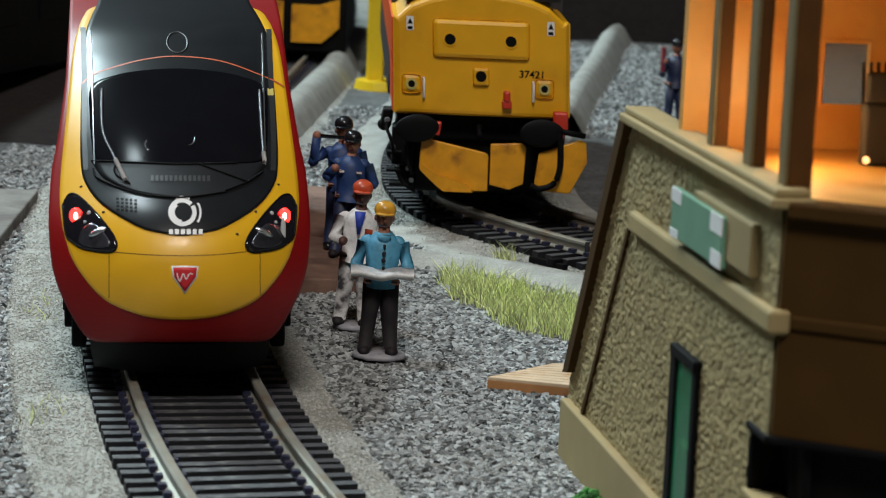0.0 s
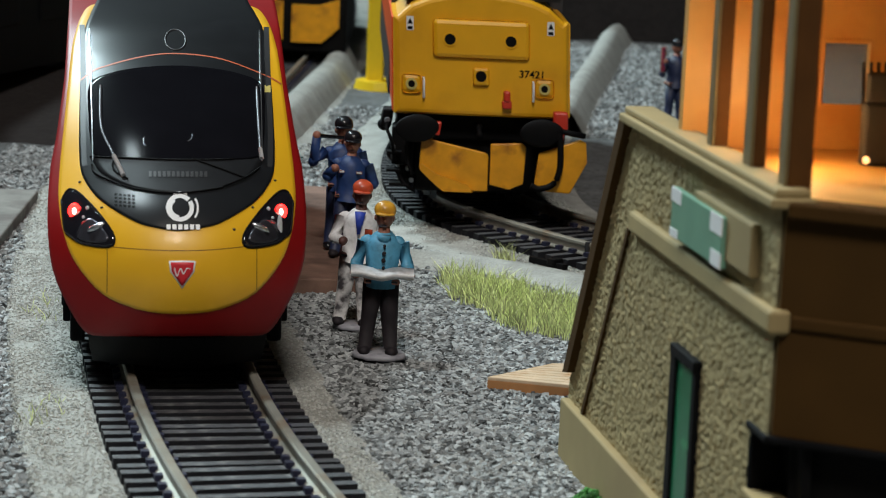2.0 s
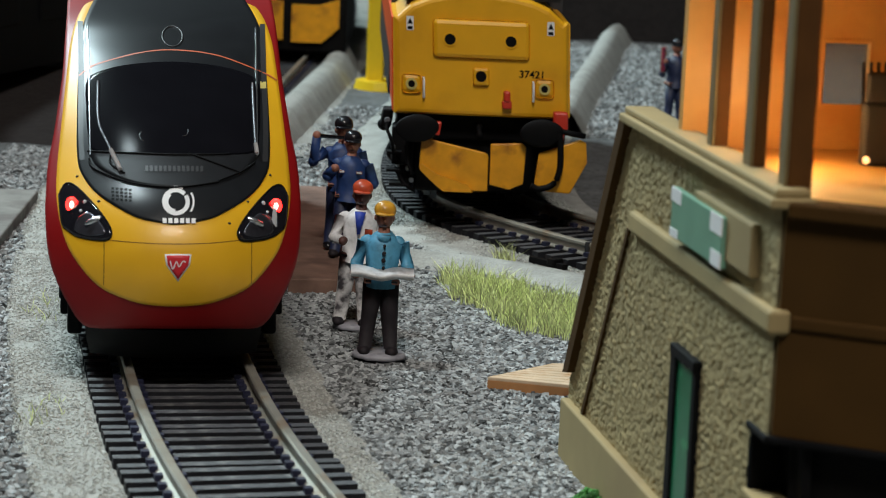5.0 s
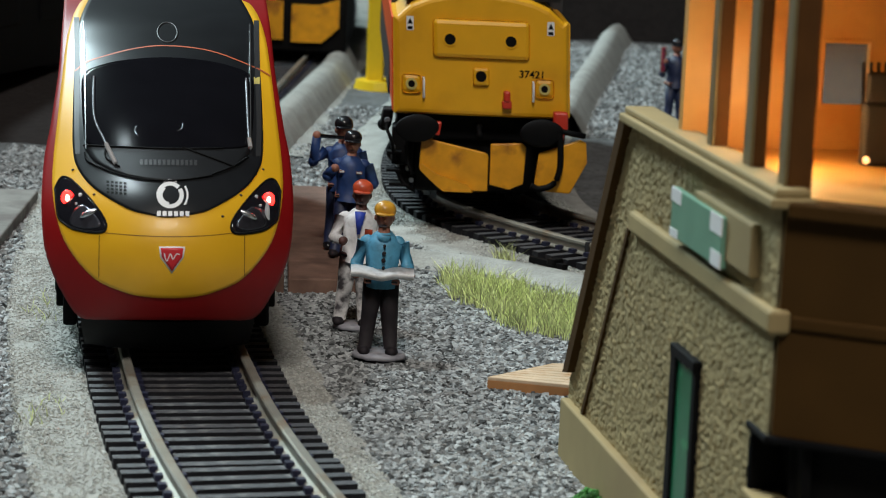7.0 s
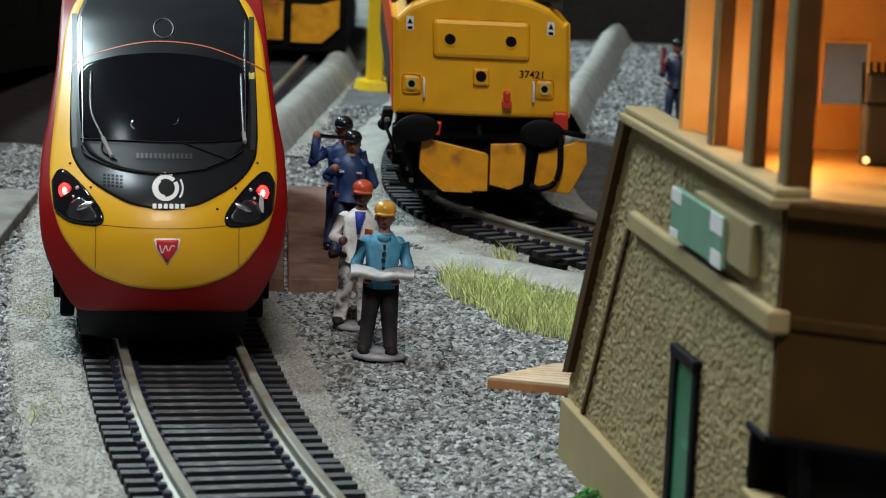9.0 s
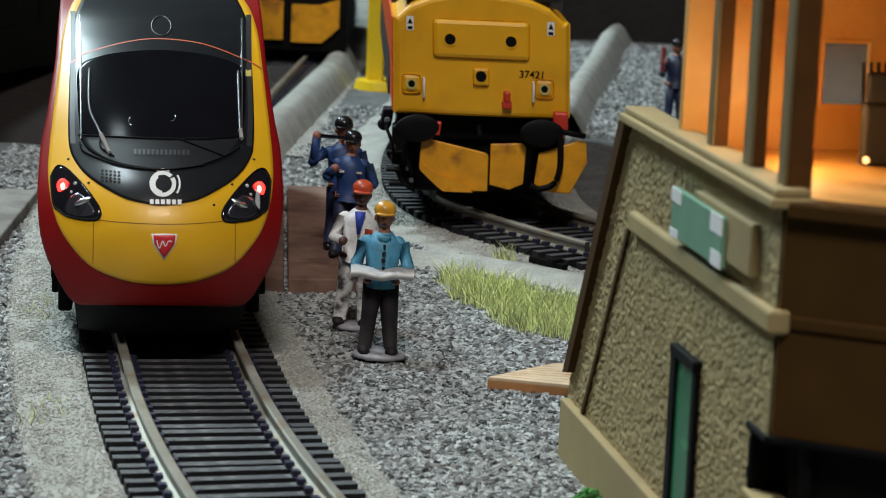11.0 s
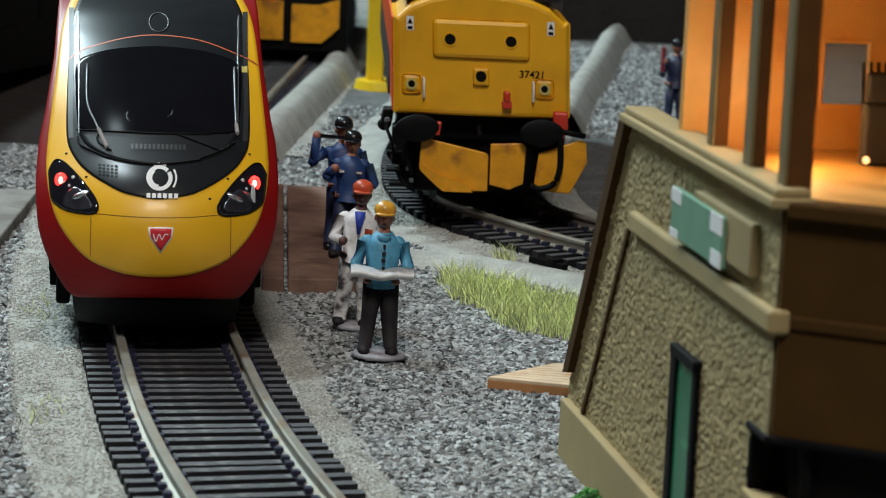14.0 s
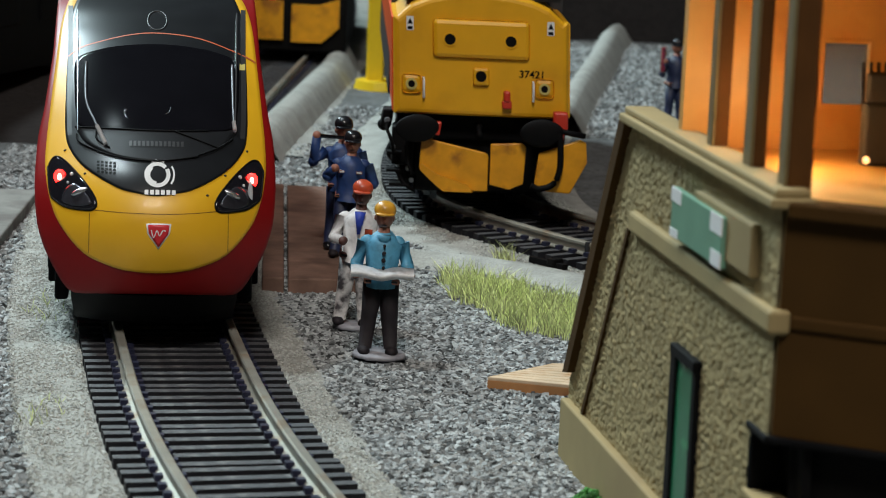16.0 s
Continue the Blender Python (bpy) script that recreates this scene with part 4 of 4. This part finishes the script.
    part("facing", bm, M_OLIVE, cp, "outer post face, its light put into the olive-tan")
    # lever frame inside
    bm = bmesh.new()
    box(bm, 61, 63, 18.0, 21.5, 50.8, 58, 0.4), box(bm, 61.4, 62.6, 18.2, 21, 58, 61.5, 0.4)
    for k in range(4):
        tube(bm, [(61.6, 18.1 + k * 0.9, 57), (60.8, 18.1 + k * 0.9, 62.5)], 0.22, 6)
    lf = part("lever_frame", bm, M_DARK, t, "dark metal lever frame")
    bm = bmesh.new()
    ball(bm, (63.6, 18.2, 51.6), 0.42, 0.42, 0.42)
    part("bulb", bm, M_BULB, lf, "small glowing bulb")
    data = bpy.data.lights.new("room_lamp", "POINT")
    data.energy, data.color, data.shadow_soft_size = 0.009, (1.0, 0.55, 0.2), 0.0009
    lamp = new("room_lamp", data)
    lamp.matrix_basis = t.matrix_basis @ mmpose(66, 9.7, 57)
    return t


# ---- figurines: plain painted shapes, one mesh each ----
def figurine(name, label, at, mats, height=25.0, arms="map", lean=0.0):
    """mats: skin, top, trousers, headgear, shoes, extra"""
    k = height / 25.0
    bm = bmesh.new()
    for s in (-1, 1):
        tube(bm, [(s * 2.05, 0.2, 1.0), (s * 1.6, 0, 6.5), (s * 1.15, 0.1, 11.5)], 1.3, 12, 2, radii=[1.05, 1.3, 1.75])
        ball(bm, (s * 2.25, -0.6, 0.75), 1.05, 1.8, 0.8, 4, 10)
    ball(bm, (0, 0.1, 11.8), 2.7, 1.75, 2.0, 2, 14)
    tube(bm, [(0, 0.1, 11.2), (0, 0, 14.5), (0, 0.1, 18.2), (0, 0.1, 20.0)], 2, 16, 1, radii=[2.65, 2.6, 3.0, 1.3])
    ball(bm, (-2.4, 0.1, 18.1), 1.35, 1.3, 1.3, 1, 10), ball(bm, (2.4, 0.1, 18.1), 1.35, 1.3, 1.3, 1, 10)
    tube(bm, [(0, 0, 19.5), (0, -0.1, 21.2)], 0.95, 10, 0)
    ball(bm, (0, -0.15, 22.3), 1.45, 1.6, 1.85, 0, 14)
    ball(bm, (0, -1.65, 22.1), 0.28, 0.4, 0.45, 0, 8)
    for e in (-1, 1):
        ball(bm, (e * 1.4, 0.1, 22.2), 0.25, 0.4, 0.5, 0, 8)
    ball(bm, (0, -1.5, 21.3), 0.5, 0.2, 0.12, 4, 8)
    box(bm, -2.72, 2.72, -1.85, 1.95, 11.9, 12.6, 0.2, mat=4)
    # headgear with brim
    ball(bm, (0, 0, 23.5), 1.75, 1.85, 1.5, 3, 14)
    ball(bm, (0, -1.1, 23.0), 1.6, 1.5, 0.3, 3, 12)
    def arm(s, elbow, hand):
        sh = (s * 3.0, 0.1, 18.3)
        tube(bm, [sh, elbow, hand], 0.95, 10, 1, radii=[1.25, 1.1, 0.85])
        ball(bm, elbow, 1.1, 1.1, 1.1, 1, 8)
        ball(bm, hand, 0.85, 0.9, 0.85, 0, 10)
    if arms == "map":
        arm(-1, (-4.0, -0.2, 14.8), (-4.2, -2.8, 13.7)), arm(1, (4.0, -0.2, 14.8), (4.3, -2.8, 13.7))
        n = 12
        top = [[bm.verts.new((-5 + 10 * i / n, y, z + 0.14 * math.sin(i * 0.9) + 0.8 * abs(i / n - .5))) for i in range(n + 1)] for y, z in ((-2.3, 14.5), (-4.8, 13.9), (-5.0, 13.6), (-4.4, 12.9), (-2.3, 13.9))]
        for a, b in zip(top, top[1:] + top[:1]):
            for i in range(n):
                bm.faces.new((a[i], a[i + 1], b[i + 1], b[i])).material_index = 5
    elif arms == "point":
        arm(-1, (-3.9, -1.2, 15.0), (-2.4, -4.6, 15.2)), arm(1, (4.0, -0.2, 14.6), (3.2, -2.6, 15.0))
    elif arms == "raised":
        arm(-1, (-5.4, -0.4, 16.5), (-5.0, -1.2, 21.4)), arm(1, (4.1, 0, 14.8), (3.9, -0.8, 12.0))
        tube(bm, [(-5.0, -1.4, 21.4), (0.0, -1.9, 21.2)], 0.35, 8, 4)
    elif arms == "hips":
        arm(-1, (-4.4, 0.2, 15.6), (-3.0, -1.8, 17.6)), arm(1, (4.5, 0.2, 14.8), (3.2, -0.9, 12.4))
    else:
        arm(-1, (-4.2, -0.6, 15.0), (-4.0, -1.5, 18.6)), arm(1, (3.9, 0, 14.4), (3.6, -1, 11.2))
        tube(bm, [(-4.1, -1.6, 15), (-4.4, -1.7, 22)], 0.3, 6, 4)
        box(bm, -5.3, -3.9, -1.9, -1.5, 15.6, 22.6, 0.2, mat=5)
    if arms == "point":
        # collar and pocket
        prism(bm, [(-0.9, 19.9), (0.9, 19.9), (0.2, 16.2), (-0.2, 16.2)], -3.15, -2.2, 5)
        box(bm, 1.0, 2.4, -3.0, -2.4, 16.2, 17.2, 0.1, mat=3)
    if arms == "map":
        for z in (14.6, 15.8, 17.0, 18.2):
            ball(bm, (0.1, -2.65 - 0.08 * (z - 14), z), 0.3, 0.25, 0.35, 4, 8)
        prism(bm, [(-1.1, 19.7), (-0.2, 18.3), (0.3, 18.3), (1.1, 19.7)], -2.4, -1.4, 1)
    if arms == "hips":
        for x in (-1.6, 1.7):
            box(bm, x - 0.55, x + 0.55, -2.95, -2.6, 16.9, 17.4, 0.1, mat=5)
    if arms in ("map", "point"):
        r = bmesh.ops.create_cone(bm, cap_ends=True, segments=28, radius1=4.5 if arms == "map" else 3.6, radius2=4.1 if arms == "map" else 3.2, depth=0.7, matrix=Matrix.Translation((0.4, 0.2, 0.05)) @ Matrix.Diagonal((1, 0.9, 1, 1)))
        for f in {f for v in r["verts"] for f in v.link_faces}:
            f.material_index = 6
    bm.normal_update()
    for v in bm.verts:
        if v.link_faces and v.link_faces[0].material_index == 5:
            continue
        x, y, z = v.co
        fold = 0.2 * noise.noise((x * 0.55 + height, y * 0.55, z * 0.35)) + 0.12 * noise.noise((x * 1.3, y * 1.3 + height, z * 0.8))
        v.co += v.normal * fold * (0.55 if z > 20 else 1.0)
    bmesh.ops.scale(bm, vec=(k, k, k), verts=bm.verts)
    ob = part(name, bm, mats, None, smooth=True)
    ob.matrix_basis = at
    return tagged(ob, label, "figurine", "figurines by the track")


def paint(name, c, rough=0.55):
    return material(name, c, rough, vary=0.3, scale=700, bump=0.1, bump_scale=900, stain=tuple(v * 0.45 for v in c), stain_scale=450, stain_at=(0.55, 0.75))


SKIN = paint("flesh_paint", (0.35, 0.14, 0.09))
SKIN_DARK = paint("dark_flesh_paint", (0.12, 0.05, 0.04))
BLUE = paint("light_blue_paint", (0.1, 0.36, 0.55))
NAVY = paint("navy_paint", (0.018, 0.05, 0.17))
NAVY_D = paint("dark_navy_paint", (0.012, 0.02, 0.06))
WHITE_P = paint("dirty_white_paint", (0.85, 0.85, 0.85))
SOILED = material("soiled_white_paint", (0.55, 0.54, 0.53), 0.6, vary=0.3, scale=700, stain=(0.05, 0.045, 0.05), stain_scale=420, stain_at=(0.47, 0.62))
DARKP = paint("black_paint", (0.011, 0.007, 0.01), 0.75)
HELM_Y = paint("yellow_helmet_paint", (0.6, 0.3, 0.03), 0.35)
HELM_O = paint("orange_helmet_paint", (0.55, 0.08, 0.03), 0.4)
HATBLK = paint("black_hat_paint", (0.01, 0.01, 0.012), 0.25)
PAPER = paint("paper_white_paint", (0.7, 0.7, 0.7))
BASEP = paint("grey_base_paint", (0.3, 0.3, 0.33))
ROYAL = paint("royal_blue_paint", (0.03, 0.07, 0.5))
FLAG = paint("crimson_paint", (0.3, 0.01, 0.06))


# ---- small scenery ----
def board(name, label, corners, z0, z1, mat, grooves=0, cat="board"):
    """a board on four ground corners, or a deck of slats on a base"""
    c = [Vector((x, y)) for x, y in corners]
    def slab(q, a, b):
        bm = bmesh.new()
        lo = [bm.verts.new((p.x, p.y, a)) for p in q]
        hi = [bm.verts.new((p.x, p.y, b)) for p in q]
        bm.faces.new(hi), bm.faces.new(lo[::-1])
        for i in range(4):
            bm.faces.new((lo[i], lo[(i + 1) % 4], hi[(i + 1) % 4], hi[i]))
        bmesh.ops.recalc_face_normals(bm, faces=bm.faces)
        bmesh.ops.bevel(bm, geom=list(bm.edges), offset=0.12 if grooves else 0.35, segments=2, affect="EDGES", profile=0.5)
        return bm
    if not grooves:
        return tagged(part(name, slab(c, z0, z1), mat), label, cat)
    top = thing(name, label, cat)
    part("base", slab(c, z0, z1 - 0.5), mat[1], top, "brown wooden base")
    for k in range(grooves):
        a, b = k / grooves, (k + 0.86) / grooves
        part("slat", slab([c[0].lerp(c[3], a), c[1].lerp(c[2], a), c[1].lerp(c[2], b), c[0].lerp(c[3], b)], z1 - 0.55, z1), mat[0], top)
    return top


def grass(name, label, spots, mat, seed, h=(3, 7)):
    rnd = random.Random(seed)
    verts, faces = [], []
    for cx, cy, rx, ry, count in spots:
        for _ in range(count):
            a, r = rnd.uniform(0, 6.28), math.sqrt(rnd.random())
            x, y = cx + math.cos(a) * r * rx, cy + math.sin(a) * r * ry
            H, w = rnd.uniform(*h), rnd.uniform(0.06, 0.13)
            lx, ly, t = rnd.gauss(-0.05, 0.38), rnd.gauss(-0.1, 0.25), rnd.uniform(-.6, .6)
            z, n = height(x, y) - 0.3, len(verts)
            wx, wy = w * math.cos(t), w * math.sin(t)
            for u, ww in ((0, 1), (0.5, 0.8)):
                X, Y, Z = x + lx * H * u * u, y + ly * H * u * u, z + H * u
                verts += [(X - wx * ww, Y - wy * ww, Z), (X + wx * ww, Y + wy * ww, Z)]
            verts.append((x + lx * H, y + ly * H, z + H * 0.93))
            faces += [(n, n + 1, n + 3, n + 2), (n + 2, n + 3, n + 4)]
    return tagged(raw(name, verts, faces, mat), label, "grass", kind="stuff")


def bush(name, label, x, y, r, seed):
    rnd = random.Random(seed)
    bm = bmesh.new()
    for _ in range(240):
        v = Vector((rnd.gauss(0, 1), rnd.gauss(0, 1), abs(rnd.gauss(0, 1)))).normalized() * r * rnd.uniform(0.5, 1.05)
        m = Matrix.Translation((x + v.x, y + v.y, -5 + v.z * 0.9)) @ Euler((rnd.uniform(0, 3), rnd.uniform(0, 3), 0)).to_matrix().to_4x4() @ Matrix.Diagonal((1, 1, 0.6, 1))
        bmesh.ops.create_icosphere(bm, subdivisions=1, radius=rnd.uniform(0.3, 0.6), matrix=m)
    return tagged(part(name, bm, M_BUSH), label, "bush")


def build_post():
    t = thing("yellow_post", "bright yellow painted post on a round foot", "post", mmpose(-20.6, 765, -5))
    bm = bmesh.new()
    box(bm, -4.3, 0.8, -2, 2, 1.6, 60, 0.6)
    part("shaft", bm, M_POST, t, "square yellow shaft")
    bm = bmesh.new()
    bmesh.ops.create_cone(bm, cap_ends=True, segments=28, radius1=8, radius2=7.2, depth=2.6, matrix=Matrix.Translation((0, 0, 1.3)))
    part("foot", bm, M_POST, t, "round yellow foot")


def bank(name, label, pts, prof, mat, seed):
    p, d = path_from(pts, 1.2)
    v, f = shoulder_mesh(p, d, prof, rough=0.03, seed=seed)
    return tagged(raw(name, v, f, mat, smooth=True), label, "bank", kind="structure")


build_joint()
build_box()
TRAIN = build_train()
build_loco()
build_back_loco()
build_back_coach()
build_post()

figurine("figurine", "painted figurine in light blue shirt and yellow helmet holding a plan", mmpose(-9.9, 406.5, -4.2, 0, 1.2, 3), [SKIN, BLUE, DARKP, HELM_Y, DARKP, PAPER, BASEP], 25.0, "map")
figurine("figurine", "painted figurine in dirty white overalls and an orange helmet", mmpose(-15.0, 428, -4.3, 0, 3, 0), [SKIN_DARK, WHITE_P, SOILED, HELM_O, DARKP, ROYAL, BASEP], 25.0, "point")
figurine("figurine", "painted figurine in navy uniform with black cap on a board", mmpose(-18.3, 478, -2.0, 0, 2, 0), [SKIN, NAVY, NAVY_D, HATBLK, DARKP, WHITE_P, BASEP], 24.0, "hips")
figurine("figurine", "painted figurine in navy jacket raising an arm, standing on a board", mmpose(-19.6, 486, -2.0, 0, 0, 5), [SKIN, NAVY, NAVY_D, HATBLK, HATBLK, WHITE_P, BASEP], 25.5, "raised")
figurine("figurine", "dark-uniformed figurine with a peaked cap holding a crimson flag", mmpose(61.5, 706, -5, 0, 0, 15), [SKIN, NAVY_D, NAVY_D, HATBLK, DARKP, FLAG, BASEP], 24.5, "flag")

board("wooden_ramp", "pale grooved wooden ramp lying on gravel", [(7.6, 387.6), (20.6, 384.4), (24.5, 400), (18.0, 399)], -5, -2.7, (M_WOOD, M_WOODB), 9)
board("trackside_board", "weathered brown board lying beside the track", [(-27.4, 455), (-14, 457), (-20, 560), (-34.6, 560)], -5.2, -2.0, M_PLANK)
board("trackside_board", "narrow weathered board lying beside the track", [(-32.0, 454.5), (-28.1, 454.5), (-35.3, 560), (-39.5, 560)], -5.2, -1.8, M_PLANK)
board("trackside_board", "pale weathered board at the layout's edge", [(-97, 470), (-84, 478), (-86, 542), (-104, 542)], -5.2, -2.4, M_BOARD)
grass("grass_clump", "pale yellow-green static grass clump on gravel", [(9, 458, 7.5, 11, 850), (17, 443, 8.5, 15, 1300), (22, 431, 5, 7, 300), (3.5, 470, 4, 6, 190), (12, 492, 2.0, 2.5, 60)], M_GRASS, 11, (2.6, 6))
grass("grass_tufts", "thin pale grass fibres on the ballast", [(-56, 360, 3, 8, 26), (-66, 430, 4, 14, 40)], M_GRASS, 12, (2, 4))
bush("bush", "small green flock bush against the plinth", 20.6, 325.5, 2.6, 1)
bush("bush", "small green flock bush against the plinth", 24.5, 322, 2.4, 2)
bank("ballast_bank", "pale sandy ballast bank behind the figurines", [(-46, 610), (-43, 660), (-38, 740), (-35, 800), (-36, 830)], [(-6, -5.5), (-4.4, -2), (-3, 0.6), (-1.4, 1.7), (0, 2.0), (1.6, 1.7), (3, 0.9), (5, -2.2), (7, -5.5)], M_SAND, 21)
bank("ballast_bank", "pale sandy ballast bank in the distance", [(30, 680), (36.5, 745), (48, 840), (57, 920), (59, 932)], [(-5.5, -5.5), (-4, -2.2), (-2.6, 0.5), (-1.2, 1.5), (0, 1.8), (1.3, 1.5), (2.6, 0.6), (4.5, -2.4), (6.5, -5.5)], M_SAND, 23)
bank("ballast_bank", "pale sandy ballast heaped in front of the far track", [(-8, 494), (0, 491), (9, 487), (18, 481), (26, 473), (34, 465)], [(-9, -5.6), (-6, -4.2), (-3, -3.3), (0, -2.9), (3, -3.3), (6, -4.4), (9, -5.6)], M_SAND, 27)
# dark bank laid where the left back lies in shadow
bank("earth_bank", "brown earth bank, its shadow put into the dark colour", [(-300, 626), (-180, 624), (-62, 622)], [(-70, 6), (-35, 2), (-8, -2), (0, -5.6)], M_EARTH, 25)
scatter("gravel", "loose grey granite chips", [(-34, 40, 290, 480), (-105, -40, 290, 620), (-60, 80, 480, 720), (20, 110, 720, 930)],
        lambda x, y: line_dist(NEAR_P, x, y) > (25 if x < near_x(y) else 20.4) + 1.6 * noise.noise((x * .15, y * .15, 0)) and line_dist(FAR_P, x, y) > 24 + 2 * noise.noise((x * .1, y * .1, 4))
        and math.hypot(x + 9.5, y - 406.5) > 4.6 and math.hypot(x + 15.2, y - 428) > 3.6 and not (x > 17 + (351.6 - y) * 0.18 and y < 352) and not (x > 20 and 505 < y < 676 + 6 * noise.noise((x * 0.1, y * 0.1, 2))), (52000, 30000, 19000, 10000), 0.55, M_STONE, 31)


def bank_height(x, y):
    """top of the near track's sandy bank"""
    h = 14.75
    o = line_dist(NEAR_P, x, y)
    w = (noise.noise((x * 0.25, y * 0.25, 3)) + noise.noise((x * 0.07, y * 0.07, 12))) * 0.25
    if x > near_x(y):
        return float(np.interp(o, (h, h + 0.9, h + 2.8, h + 6.2), (-4.0, -3.6, -4.3, -4.45))) + w
    return float(np.interp(o, (h - 1.5, h - 0.2, h + 0.9, h + 2.2, h + 4.6, h + 10.5), (-4.6, -4.0, -3.6, -3.8, -4.3, -4.45))) + w


scatter("sandy_grit", "fine pale grit on the ballast banks", [(-95, 0, 290, 560)], lambda x, y: 14.9 < line_dist(NEAR_P, x, y) < (26 if x < near_x(y) else 21.0), (90000,), 0.2, M_GRIT, 37, bank_height)


def far_bank_height(x, y):
    return float(np.interp(line_dist(FAR_P, x, y), (15, 16.3, 17.4, 18.7, 21.1, 25), (-4.6, -4.0, -3.6, -3.8, -4.3, -4.9))) + 0.1


scatter("sandy_grit", "fine pale grit on the far ballast bank", [(-32, 40, 440, 600)], lambda x, y: 16.8 < line_dist(FAR_P, x, y) < 25 and y < 640, (30000,), 0.22, M_GRIT, 41, far_bank_height)


# ---- what moves ----
TRAIN_ROWS = [
    (0.0, -37.0, 363.5), (0.5, -37.2, 364.4), (1.0, -37.4, 365.2), (1.5, -37.6, 366.1), (2.0, -37.8, 367.2), (2.5, -38.0, 368.0), (3.0, -38.2, 368.7), (3.5, -38.4, 369.4), (4.0, -38.6, 370.3),
    (5.3, -39.1, 372.6), (6.5, -39.9, 375.2), (7.0, -40.5, 377.8), (7.5, -41.1, 380.4), (8.0, -41.5, 382.0), (8.5, -41.7, 383.0), (9.0, -41.9, 384.0),
    (10.3, -42.5, 386.5), (11.5, -43.0, 388.7), (12.0, -43.2, 389.6), (12.5, -43.4, 390.5), (13.0, -43.6, 391.4), (13.5, -43.8, 392.2), (14.0, -44.0, 393.2), (14.5, -44.2, 394.1), (15.0, -44.4, 395.0), (15.5, -44.6, 395.8), (16.0, -44.7, 396.2)]


def motions():
    rows = []
    for t, x, y in TRAIN_ROWS:
        u = t / 16
        rows.append((t, mmpose(x + 0.1, y, 0, 0, -1.1 + 0.9 * u, 7.1 - 0.2 * u)))
    walk(TRAIN, rows)


motions()
